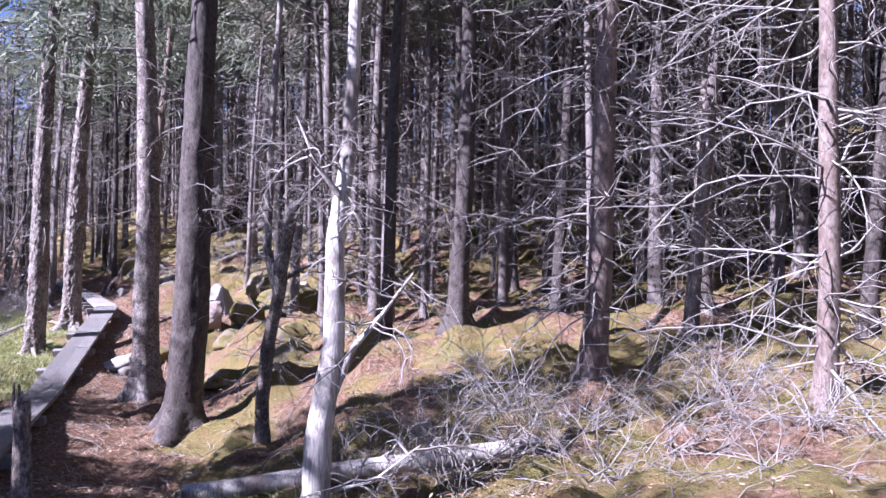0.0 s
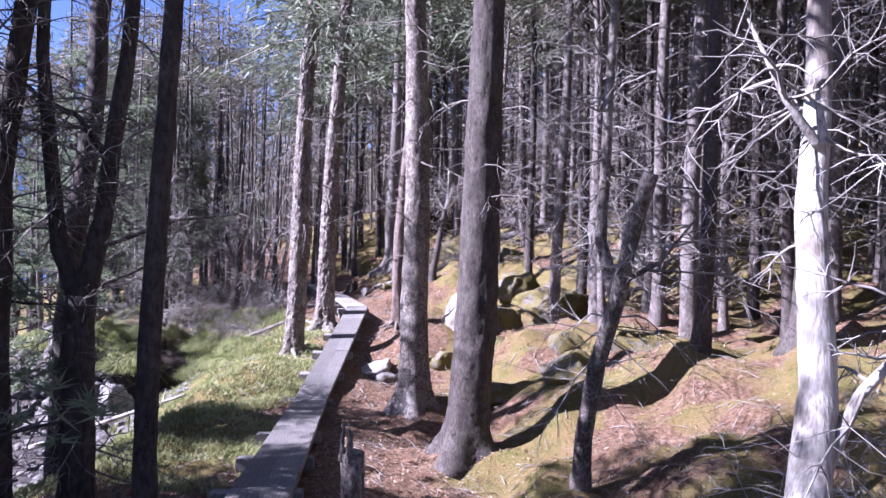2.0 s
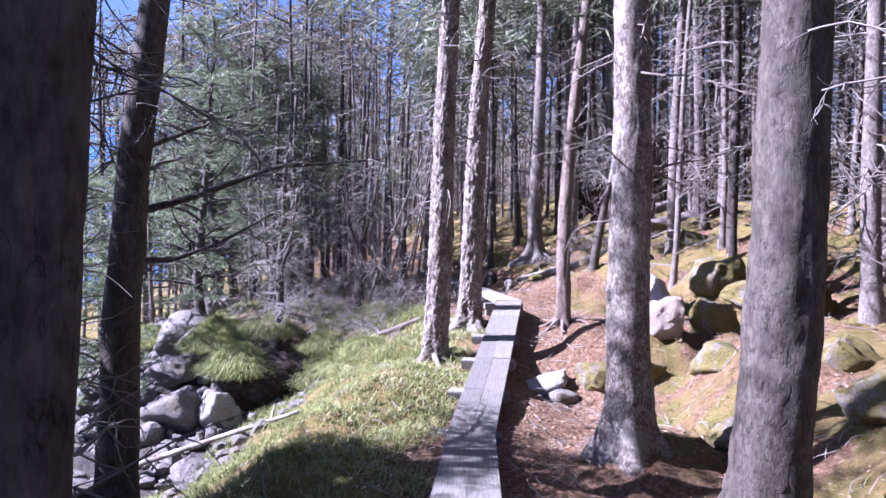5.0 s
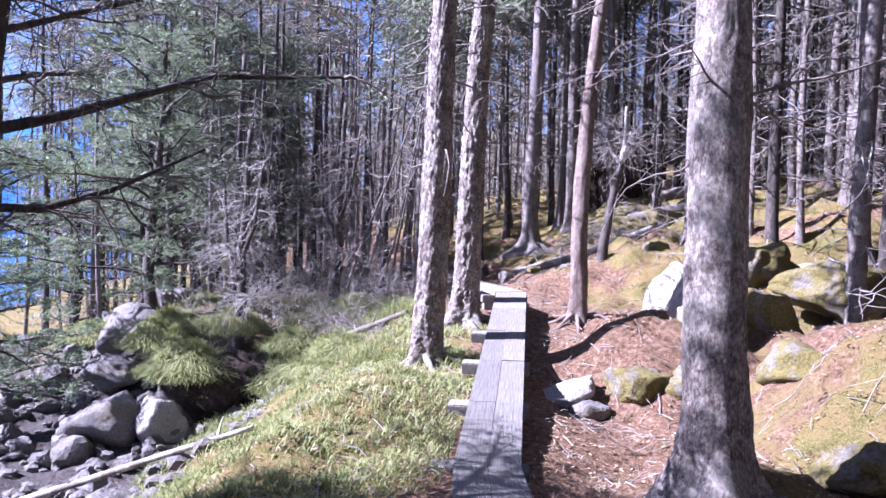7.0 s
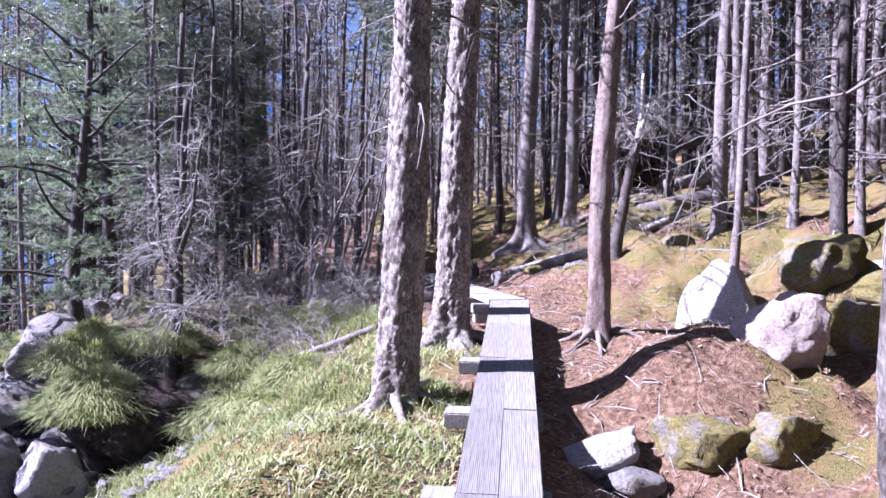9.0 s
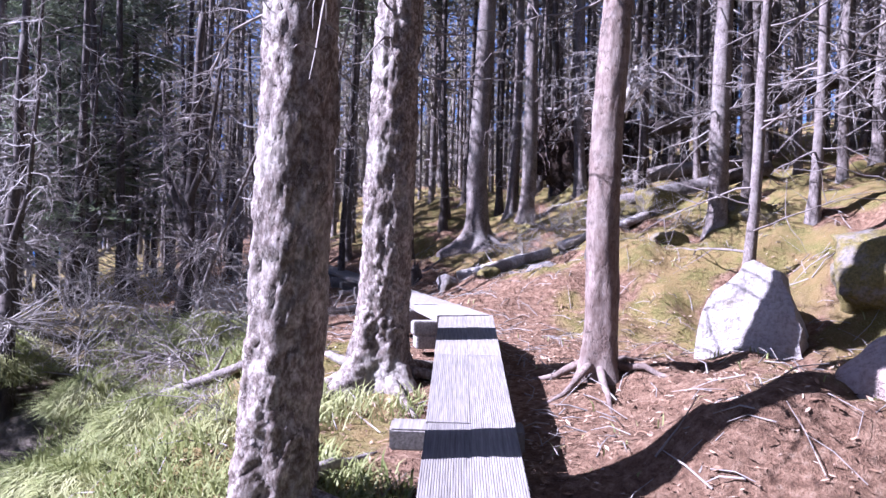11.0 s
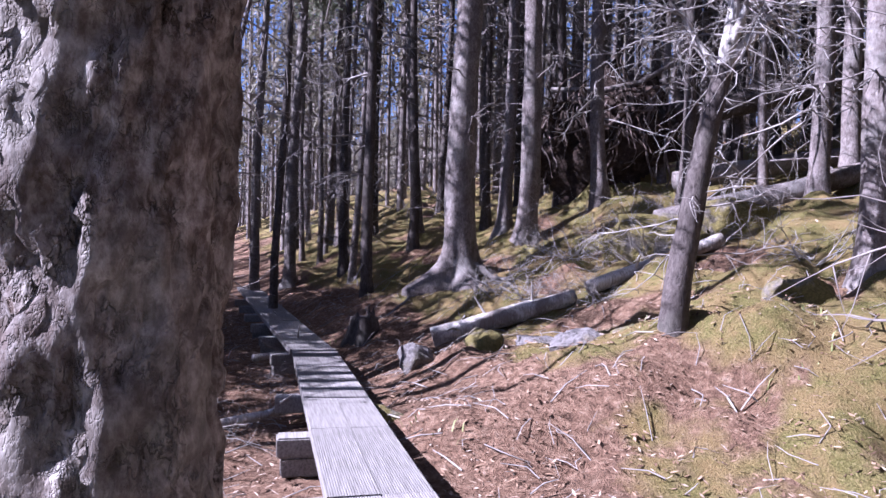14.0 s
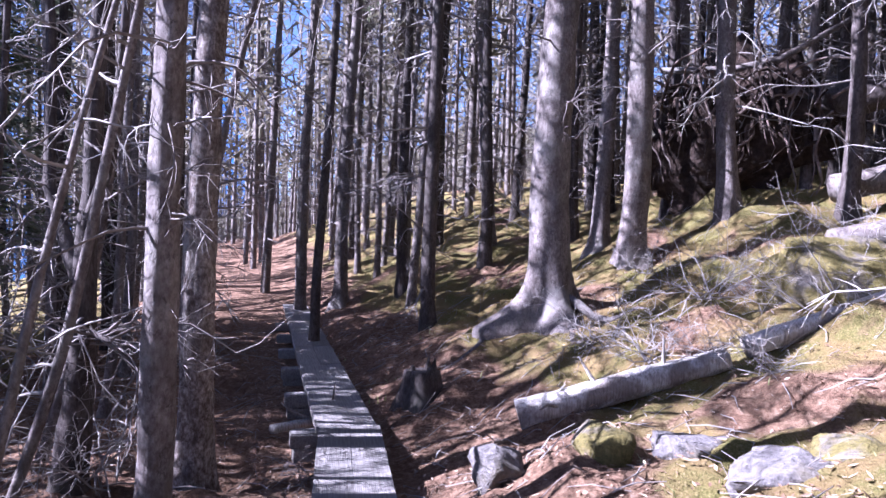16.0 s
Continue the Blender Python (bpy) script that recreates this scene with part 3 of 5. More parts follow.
# ---- dark broken-limbed trees on the lake side ----
def limb_tree(name, x, y, stems, mat, label, twig, twigs_n=16, tl=1.3, needle=None, category="tree", limb_mat=None):
    """stems: lists of (points, first radius, last radius) from the foot."""
    e = new(name)
    e.location = (x, y, ground(x, y))
    tagged(e, label, category)
    small = Soup()
    for n, (pts, r0, r1) in enumerate(stems):
        fine, rad = [], []
        for (a, b) in zip(pts, pts[1:]):
            for k in range(8):
                f = k / 8
                p = Vector(a).lerp(Vector(b), f)
                fine.append(p + 0.25 * r0 * Vector(noise.noise_vector((p.x * 1.3 + x, p.y * 1.3, p.z * 1.3))))
        fine.append(Vector(pts[-1]))
        m = len(fine) - 1
        rad = [(r0 + (r1 - r0) * i / m) * (1 + 0.12 * noise.noise((i * 0.7, n, x))) * (1 + 0.5 * math.exp(-3 * i / 8.0) * (n == 0)) for i in range(m + 1)]
        s = Soup()
        s.tube(fine, rad, 16 if r0 > 0.06 else 8, True)
        s.make("trunk" if n == 0 else "limb", mat if n == 0 or limb_mat is None else limb_mat, e)
        for _ in range(twigs_n):
            i = RNG.randint(m // 3, m - 1)
            a = RNG.uniform(0, math.tau)
            bough(small, RNG, fine[i], (math.cos(a), math.sin(a), RNG.uniform(-0.3, 0.5)), tl * RNG.uniform(0.4, 1.2), RNG.uniform(0.008, 0.016), RNG.randint(5, 10), 0.08, 0.2, sides=3)
    if small.v:
        tagged(small.make("twig_tangle", twig, e), kind="stuff")
    if needle:
        g = Soup()
        for pts, r0, r1 in stems[1:]:
            for _ in range(26):
                p = Vector(pts[-2]).lerp(Vector(pts[-1]), RNG.random()) + Vector((RNG.gauss(0, 0.28), RNG.gauss(0, 0.28), RNG.gauss(0, 0.22)))
                tuft(g, RNG, p, (RNG.gauss(0, 1), RNG.gauss(0, 1), 0.2), 0.12, 16)
        tagged(g.make("crown", needle, e, False), kind="stuff")
    return e


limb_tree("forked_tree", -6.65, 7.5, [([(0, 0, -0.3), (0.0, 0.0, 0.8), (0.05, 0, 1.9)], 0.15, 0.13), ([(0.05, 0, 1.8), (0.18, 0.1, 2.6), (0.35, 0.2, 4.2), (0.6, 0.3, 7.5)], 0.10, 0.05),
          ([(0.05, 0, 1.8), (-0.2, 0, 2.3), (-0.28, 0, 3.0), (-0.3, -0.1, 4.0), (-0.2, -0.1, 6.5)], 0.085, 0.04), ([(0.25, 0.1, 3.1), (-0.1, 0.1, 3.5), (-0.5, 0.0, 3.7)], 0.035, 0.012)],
          M_BARK_DARK_SHADED, "dark forked conifer in shade above the stream bank", M_TWIG, 32, 1.1)
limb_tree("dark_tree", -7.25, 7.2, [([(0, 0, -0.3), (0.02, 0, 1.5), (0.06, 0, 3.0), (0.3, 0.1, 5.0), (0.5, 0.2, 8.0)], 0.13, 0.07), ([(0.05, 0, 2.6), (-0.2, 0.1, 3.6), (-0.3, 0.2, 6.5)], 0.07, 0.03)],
          M_BARK_DARK_SHADED, "dark leaning conifer in shade above the stream bank", M_TWIG, 40, 1.2)
limb_tree("dark_pine", -10.05, 11.0, [([(0, 0, -0.5), (0.02, 0, 1.5), (0.1, 0, 3.2), (0.35, 0.1, 5.2), (0.6, 0.2, 9.0)], 0.21, 0.12),
          ([(0.1, 0, 3.3), (0.5, 0.5, 3.5), (1.0, 1.2, 3.85), (1.7, 2.2, 4.0)], 0.045, 0.012), ([(0.08, 0, 2.85), (0.3, 0.4, 2.85), (0.5, 0.8, 3.0), (0.8, 1.4, 3.35)], 0.035, 0.01),
          ([(0.15, 0, 3.9), (0.4, 0.6, 4.2), (0.7, 1.2, 4.5)], 0.03, 0.01), ([(0.1, 0, 3.6), (-0.4, 0.9, 3.9), (-0.7, 1.8, 4.1)], 0.03, 0.01)],
          M_BARK_DARK_SHADED, "dark pine with long limbs reaching out above the bank", M_TWIG, 10, 0.8, M_NEEDLE)
limb_tree("dead_tree", -1.05, 6.05, [([(0, 0, -0.4), (0.04, 0.1, 0.8), (0.12, 0.3, 1.5), (0.1, 0.45, 2.4), (0.17, 0.75, 3.4), (0.2, 0.9, 5.0), (0.28, 1.0, 6.6)], 0.125, 0.04),
          ([(0.1, 0.2, 1.0), (0.3, 0.25, 1.5), (0.55, 0.3, 1.8), (0.8, 0.3, 2.15)], 0.04, 0.01), ([(0.14, 0.5, 2.8), (-0.05, 0.4, 3.05), (-0.25, 0.4, 3.5)], 0.03, 0.008), ([(0.05, 0.1, 0.3), (0.5, 0.05, 0.42), (0.9, 0.0, 0.75)], 0.018, 0.006)],
          M_DEAD, "bleached bare dead tree, leaning, with broken limbs", M_TWIG_PALE, 12, 0.9)
limb_tree("crooked_tree", -2.5, 10.35, [([(0, 0, -0.3), (0.08, -0.3, 0.6), (0.2, -0.6, 1.4), (0.45, -1.0, 2.3), (0.7, -1.4, 3.3)], 0.105, 0.07), ([(0.4, -0.9, 2.1), (0.25, -0.9, 2.7), (0.3, -1.0, 4.0), (0.4, -1.0, 6.5)], 0.07, 0.03),
          ([(0.45, -1.0, 2.3), (0.8, -1.0, 2.5), (1.1, -1.0, 2.9)], 0.03, 0.01)],
          # paler bark here stands in for sunlight that the added pines block
          M_BARK, "crooked leaning half-dead conifer with broken limbs", M_TWIG_PALE, 20, 1.3)
limb_tree("snag", -8.85, 25.6, [([(0, 0, -0.4), (0.1, 0.05, 0.4), (0.22, 0.1, 1.2), (0.32, 0.15, 1.8), (0.42, 0.2, 2.3)], 0.125, 0.085), ([(0.42, 0.2, 2.2), (0.5, 0.2, 2.8), (0.52, 0.2, 3.6)], 0.08, 0.03),
          ([(0.42, 0.2, 2.2), (0.2, 0.2, 2.5), (0.05, 0.2, 2.85)], 0.05, 0.02), ([(0.42, 0.2, 2.3), (0.7, 0.2, 2.6), (0.85, 0.2, 2.75)], 0.06, 0.03), ([(0.42, 0.2, 2.3), (0.6, 0.1, 2.8), (0.65, 0.1, 3.0)], 0.05, 0.02)],
          M_BARK_DARK_SHADED, "broken dead tree with splintered bleached upper limbs on the slope", M_TWIG_PALE, 14, 1.1, limb_mat=M_DEAD)
for q, (sx, sy, h) in enumerate(((-15.0, 23.6, 5.0), (-17.0, 22.2, 6.0), (-14.9, 25.9, 6.5), (-16.8, 26.4, 7.0), (-18.2, 24.6, 6.5), (-16.0, 21.2, 5.0))):
    limb_tree("bare_tree", sx, sy, [([(0, 0, -0.3), (0.1, 0, 1.2), (0.05, 0.1, 2.4), (0.2, 0.1, h)], 0.13, 0.05), ([(0.07, 0, 1.6), (-0.4, 0.1, 2.4), (-0.6, 0.2, h * 0.8)], 0.07, 0.03),
              ([(0.05, 0.05, 2.0), (0.5, -0.1, 2.8), (0.8, -0.2, h * 0.85)], 0.06, 0.02), ([(0.1, 0, 1.0), (0.5, -0.3, 1.3), (1.0, -0.6, 1.3)], 0.04, 0.012)],
              M_BARK_DARK_SHADED, "dark many-stemmed tree with a cloud of bare grey twigs", M_TWIG_PALE if q % 2 else M_TWIG, 36 if q in (0, 1, 5) else 14, 1.25)


# ---- bare shrubs ----
def shrub(x, y, size, stems, mat, label, droop=0.06, lift=0.9, name="bare_shrub"):
    e = new(name)
    e.location = (x, y, ground(x, y) - 0.03)
    tagged(e, label, "shrub", "bare shrubs")
    s = Soup()
    for _ in range(stems):
        a = RNG.uniform(0, math.tau)
        bough(s, RNG, (RNG.gauss(0, 0.1) * size, RNG.gauss(0, 0.1) * size, 0), (math.cos(a), math.sin(a), RNG.uniform(0.4, 1.6) * lift), size * RNG.uniform(0.6, 1.2), 0.009 * size ** 0.5, 8, droop, 0.2, 2, 3)
    tagged(s.make("twig_tangle", mat, e), kind="stuff")


W_SHRUB = "tangled shrub of pale bare twigs beside the bank"
for x, y, q, n in ((-12.9, 21.4, 1.5, 16), (-13.8, 22.0, 2.0, 16), (-12.7, 22.6, 1.6, 14), (-14.4, 24.4, 1.7, 14), (-12.9, 24.0, 0.9, 12), (-16.0, 22.6, 2.0, 14), (-17.0, 23.5, 2.4, 14), (-19.0, 24.5, 2.2, 12), (-15.8, 22.0, 2.0, 14), (-16.4, 25.0, 2.2, 14), (-18.2, 21.8, 1.8, 14), (-14.8, 26.0, 1.4, 12), (-15.3, 25.6, 1.0, 14), (-14.0, 22.9, 1.8, 14)):
    shrub(x, y, q, n, M_TWIG_PALE if RNG.random() < 0.6 else M_TWIG, W_SHRUB, 0.09)
for x, y, q, n in ((-11.4, 19.3, 0.7, 14), (-10.9, 18.9, 0.6, 14), (-13.2, 26.9, 0.6, 14), (-12.2, 22.2, 0.7, 12), (-12.7, 25.3, 0.5, 12)):
    shrub(x, y, q, n, M_TWIG, "low tangle of brown bare twigs beside the boardwalk", 0.1, 0.6)
for x, y, q, n in ((0.2, 7.0, 1.3, 16), (1.0, 7.6, 1.5, 16), (-0.1, 8.2, 1.3, 14), (3.3, 8.6, 1.5, 18), (3.6, 7.2, 1.4, 16), (1.6, 6.8, 1.1, 14), (2.4, 7.4, 1.4, 16), (0.8, 9.2, 1.5, 14), (2.8, 6.2, 1.0, 12), (-0.6, 7.4, 1.1, 12), (1.8, 8.6, 1.4, 14), (-9.0, 29.2, 1.2, 14), (-10.1, 29.8, 1.2, 14), (-8.2, 30.6, 1.3, 14), (-11.2, 29.4, 0.9, 12), (-7.2, 27.8, 1.1, 14), (-10.6, 28.6, 0.9, 14), (-9.6, 28.3, 0.9, 14), (-8.6, 29.0, 1.0, 12), (-10.9, 31.6, 0.8, 12)):
    shrub(x, y, q, n, M_TWIG_PALE, "heap of pale dead brushwood on the slope", 0.05, 0.7, "brushwood")
    RNG.random()


# ---- green conifers above the stream, and unseen ones added for shade ----
def drooping_conifer(x, y, h, spread, rng, low=1.6, count=80):
    e = new("green_conifer")
    e.location = (x, y, ground(x, y))
    tagged(e, "green conifer with loose drooping sprays above the stream, some added unseen for shade", "tree", "green conifers")
    s = Soup()
    pts = trunk_mesh(s, rng, h, 0.13, (0.02, 0.0), 0.3, 0.1, 12, 24)
    s.make("trunk", M_BARK_DARK_SHADED, e)
    wood, green = Soup(), Soup()
    for i in range(count):
        f = (i + rng.random()) / count
        hh = low + (h - low - 0.2) * f
        a = rng.uniform(0, math.tau)
        bp = wander(rng, at_height(pts, hh), (math.cos(a), math.sin(a), 0.25), spread * (1 - 0.6 * f) * rng.uniform(0.5, 1.15), 6, 0.13, 0.07)
        wood.tube(bp, [0.028 * (1 - 0.8 * k / 6) for k in range(7)], 3)
        for _ in range(12):
            k = rng.randint(2, 5)
            q = bp[k].lerp(bp[k + 1], rng.random()) + Vector((rng.gauss(0, 0.22), rng.gauss(0, 0.22), rng.gauss(-0.12, 0.16)))
            tuft(green, rng, q, (bp[k + 1] - bp[k]).normalized() + Vector((0, 0, -0.4)), 0.24, 12)
    tagged(wood.make("crown_wood", M_BARK_DARK_SHADED, e), kind="stuff")
    tagged(green.make("crown", M_NEEDLE, e, False), kind="stuff")


for x, y, h, sp in ((-20.6, 27.4, 7, 2.5), (-21.5, 29.6, 9, 2.4), (-26.2, 30.5, 10, 3.0),
                    # these four stand out of view, added to shade the bank and its trunks
                    (-10.4, 3.4, 9, 2.6), (-12.4, 5.4, 9, 2.6), (-14.2, 8.2, 9.5, 2.6), (-8.4, 1.4, 9, 2.4)):
    drooping_conifer(x, y, h, sp, RNG)


def spreading_pine(h, spread, rng, limbs=30, low=1.0):
    """A pine with long dark limbs that carry flat pads of short needles."""
    e = new("green_pine")
    tagged(e, "spreading green pine with long dark limbs and layered needle pads, some added unseen for shade", "tree", "green pines")
    s = Soup()
    pts = trunk_mesh(s, rng, h, 0.17, (rng.uniform(-0.04, 0.04), 0.0), 0.3, 0.16, 12, 24)
    s.make("trunk", M_BARK_DARK_SHADED, e)
    twig, green = Soup(), Soup()
    for i in range(limbs):
        f = (i + rng.random()) / limbs
        a = i * 2.4 + rng.uniform(-0.4, 0.4)
        length = spread * (1 - 0.55 * f ** 1.5) * rng.uniform(0.65, 1.15)
        bp = wander(rng, at_height(pts, low + (h - low) * f), (math.cos(a), math.sin(a), 0.15 + 0.5 * f), length, 8, 0.14, 0.03)
        limb = Soup()
        limb.tube(bp, [0.045 * (1 - 0.8 * k / 8) for k in range(9)], 5)
        limb.make("limb", M_BARK_DARK_SHADED, e)
        for _ in range(15):
            k = rng.randint(3, 7)
            q = bp[k].lerp(bp[k + 1], rng.random())
            side = Vector((rng.gauss(0, 1), rng.gauss(0, 1), rng.uniform(-0.1, 0.5))).normalized()
            tip = q + side * rng.uniform(0.2, 0.75)
            twig.tube([q, q.lerp(tip, 0.5) + Vector((0, 0, 0.04)), tip], [0.009, 0.006, 0.003], 3)
            for _ in range(3):
                c = tip + Vector((rng.gauss(0, 0.15), rng.gauss(0, 0.15), rng.gauss(0.02, 0.05)))
                for _ in range(15):
                    d = Vector((rng.gauss(0, 1), rng.gauss(0, 1), rng.gauss(0.35, 0.5))).normalized()
                    w = d.cross(Vector((rng.gauss(0, 1), rng.gauss(0, 1), rng.gauss(0, 1)))).normalized() * 0.011
                    o = c + d * 0.02
                    green.tri(o - w, o + w, o + d * rng.uniform(0.08, 0.17))
    tagged(twig.make("twig_tangle", M_TWIG, e), kind="stuff")
    tagged(green.make("crown", M_PINE, e, False), kind="stuff")
    return e


def pines():
    rng = random.Random(44)
    made = [spreading_pine(7.5, 3.2, rng), spreading_pine(9.5, 3.4, rng, 36), spreading_pine(6.0, 2.6, rng, 26, 0.6)]
    spots = ((-19.4, 22.2, 0), (-21.2, 24.6, 1), (-25.4, 24.8, 2), (-23.4, 25.8, 0), (-22.0, 27.6, 1), (-23.6, 28.4, 1), (-26.6, 27.2, 0), (-18.8, 16.6, 2), (-20.8, 18.4, 2),
             # this row is unseen, added left of and behind the path to shade it
             (-14.6, 3.0, 1), (-11.0, -0.6, 0), (-16.4, 6.4, 1), (-12.6, 9.4, 2), (-8.7, 4.9, 1), (-8.2, 3.3, 1), (-9.5, 5.7, 1), (-6.6, 0.2, 1), (-7.4, -2.6, 0), (-11.6, 2.4, 1), (-9.0, -5.0, 1), (-5.0, -4.2, 1))
    for n, (x, y, k) in enumerate(spots):
        m = pose(x, y, ground(x, y) - 0.05, 0, 0, rng.uniform(0, 360))
        if n < 3:
            k = n
            made[n].matrix_basis = m
        else:
            copy_thing(made[k], m)


pines()

# ---- the wood behind ----
PLACED = [(o.location.x, o.location.y) for o in scene.objects if o.parent is None and o.get("category") in ("tree", "shrub")]


def wood_behind():
    kinds = []
    for i in range(9):
        m = (M_BARK_FAR, M_BARK_DARK_SHADED, M_BARK_FAR)[i % 3]
        e = tree("conifer", 0, 0, (0.085, 0.12, 0.15)[i % 3], (RNG.uniform(-0.01, 0.03), RNG.uniform(-0.02, 0.02)), RNG.uniform(13, 17), m,
                 "slender conifer of the wood with bare dead lower branches", RNG, 38, 0.6, 11.0, 1.9, sides=9, rings=14, flare=0.3, group="conifers of the wood", z=0,
                 needle=(M_NEEDLE_BROWN, M_NEEDLE)[i % 2], twig=(M_TWIG, M_TWIG, M_TWIG_PALE)[i % 3], thick=1.3, crown_low=0.58, csize=0.45, cboughs=18, ctufts=9)
        kinds.append(e)
    thin = []
    for i in range(4):
        thin.append(tree("conifer", 0, 0, (0.07, 0.1)[i % 2], (RNG.uniform(-0.01, 0.03), 0.0), RNG.uniform(11, 14), (M_BARK_FAR, M_BARK_DARK_SHADED)[i % 2],
                         "thin pole-like conifer with few needles beside the lake", RNG, 30, 0.6, 10.0, 1.5, sides=9, rings=14, flare=0.3, group="thin poles of the wood", z=0,
                         needle=M_NEEDLE_BROWN, twig=(M_TWIG, M_TWIG_PALE)[i % 2], thick=1.2, crown_low=0.7, csize=0.4, cboughs=6, ctufts=5))
    count = lefts = 0
    taken = list(PLACED)
    spots = []
    for _ in range(9000):
        x, y = RNG.uniform(-40, 30), RNG.uniform(-14, 62)
        u = x - lerp(min(max(y, -30), 60), TRACK_X)
        if abs(u) < 2.2 or (y < 23.5 and u < 0) or (y < 27 and -3 < u < 0) or u < -17:
            continue
        if y < 13 and -2 < u < 7 or (y < 20 and 0 < u < 5.5) or (y < 31 and 0 < u < 5.0):
            continue
        if math.hypot(x, y) < 12 and y > -3:
            continue
        gap = (1.25 if u > 0 else 0.95) if y > 12 else 2.4
        if any((x - a) ** 2 + (y - b) ** 2 < gap * gap for a, b in taken):
            continue
        taken.append((x, y))
        spots.append((math.hypot(x + 8, y - 18) + RNG.uniform(0, 6), x, y))
    spots.sort()
    # the five fixed spots are unseen trees, added to dapple the ground with shade
    for _, x, y in spots[:330] + [(0, -9.5, -3.0), (0, -12.5, 3.5), (0, -15.5, 8.0), (0, -4.0, -7.0), (0, -13.0, -3.0)]:
        m = pose(x, y, ground(x, y) - 0.05, RNG.uniform(-1.5, 1.5), RNG.uniform(-1.5, 1.5), RNG.uniform(0, 360))
        if x < lerp(min(max(y, -30), 60), TRACK_X) and y > 20:
            if lefts < len(thin):
                thin[lefts].matrix_basis = m
            else:
                copy_thing(thin[RNG.randrange(4)], m)
            lefts += 1
            continue
        if count < len(kinds):
            kinds[count].matrix_basis = m
        else:
            copy_thing(kinds[RNG.randrange(len(kinds))], m)
        count += 1


wood_behind()


def far_wood():
    """What nobody could count: stems, twigs and needles past the nearer wood."""
    rng = random.Random(5)
    stems, sticks, green = Soup(), Soup(), Soup()
    for _ in range(2300):
        x, y = rng.uniform(-75, 62), rng.uniform(-10, 95)
        u = x - lerp(min(max(y, -30), 60), TRACK_X)
        if math.hypot(x + 8, y - 18) < 24 or (y < 34 and u < 2) or (u < -22 and y < 55):
            continue
        z = ground(x, y)
        h = rng.uniform(10, 16)
        r = rng.uniform(0.07, 0.15)
        top = (x + rng.gauss(0, 0.3), y + rng.gauss(0, 0.3), z + h)
        stems.tube([(x, y, z - 0.3), top], [r, r * 0.4], 5)
        for _ in range(14):
            hh = z + rng.uniform(0.8, h)
            a = rng.uniform(0, math.tau)
            l = rng.uniform(0.6, 1.8)
            p = Vector((x, y, hh))
            q = p + Vector((math.cos(a) * l, math.sin(a) * l, rng.uniform(-0.4, 0.3)))
            sticks.tri(p + Vector((0, 0, 0.025)), p - Vector((0, 0, 0.025)), q)
            m = p.lerp(q, 0.5)
            sticks.tri(m + Vector((0, 0, 0.018)), m - Vector((0, 0, 0.018)), m + Vector((rng.gauss(0, 0.4), rng.gauss(0, 0.4), rng.gauss(-0.1, 0.3))))
        for _ in range(22):
            f = rng.uniform(0.35, 1)
            p = Vector((x, y, z + h * f)) + Vector((rng.gauss(0, 1.0), rng.gauss(0, 1.0), 0)) * (1.25 - f)
            tuft(green, rng, p, (0, 0, -0.3), 0.85, 4)
    tagged(stems.make("far_stems", M_BARK_FAR), "far wood of countless thin stems", "woodland", kind="stuff")
    tagged(sticks.make("far_twigs", M_TWIG, None, False), "grey haze of bare twigs in the far wood", "woodland", kind="stuff")
    tagged(green.make("far_needles", M_NEEDLE_BROWN, None, False), "dull green needles of the far wood", "woodland", kind="stuff")


far_wood()

# ---- boardwalk ----
def plank_mesh(length, width, thick, ridges):
    s = Soup()
    prof = []
    for i in range(ridges):
        a = -width / 2 + width * i / ridges
        w = width / ridges
        prof += [(a + 0.1 * w, 0.0), (a + 0.66 * w, 0.0), (a + 0.74 * w, -0.003), (a + 0.98 * w, -0.003)]
    prof = [(-width / 2, -0.008)] + prof + [(width / 2, -0.008), (width / 2, -thick), (-width / 2, -thick)]
    n = len(prof)
    for y in (0, length):
        s.v += [(a, y, b) for a, b in prof]
    s.f = [(i, (i + 1) % n, n + (i + 1) % n, n + i) for i in range(n)]
    s.f += [tuple(reversed(range(n))), tuple(range(n, 2 * n))]
    return s


SECTIONS = [((-4.0, 5.3, -0.55), (-7.33, 13.6, -1.3)), ((-7.33, 13.6, -1.3), (-9.56, 21.05, -0.43)),
            ((-9.56, 20.95, -0.43), (-13.15, 27.4, -0.62)), ((-13.15, 27.35, -0.62), (-19.5, 36.5, -0.62))]
PLANK = {}


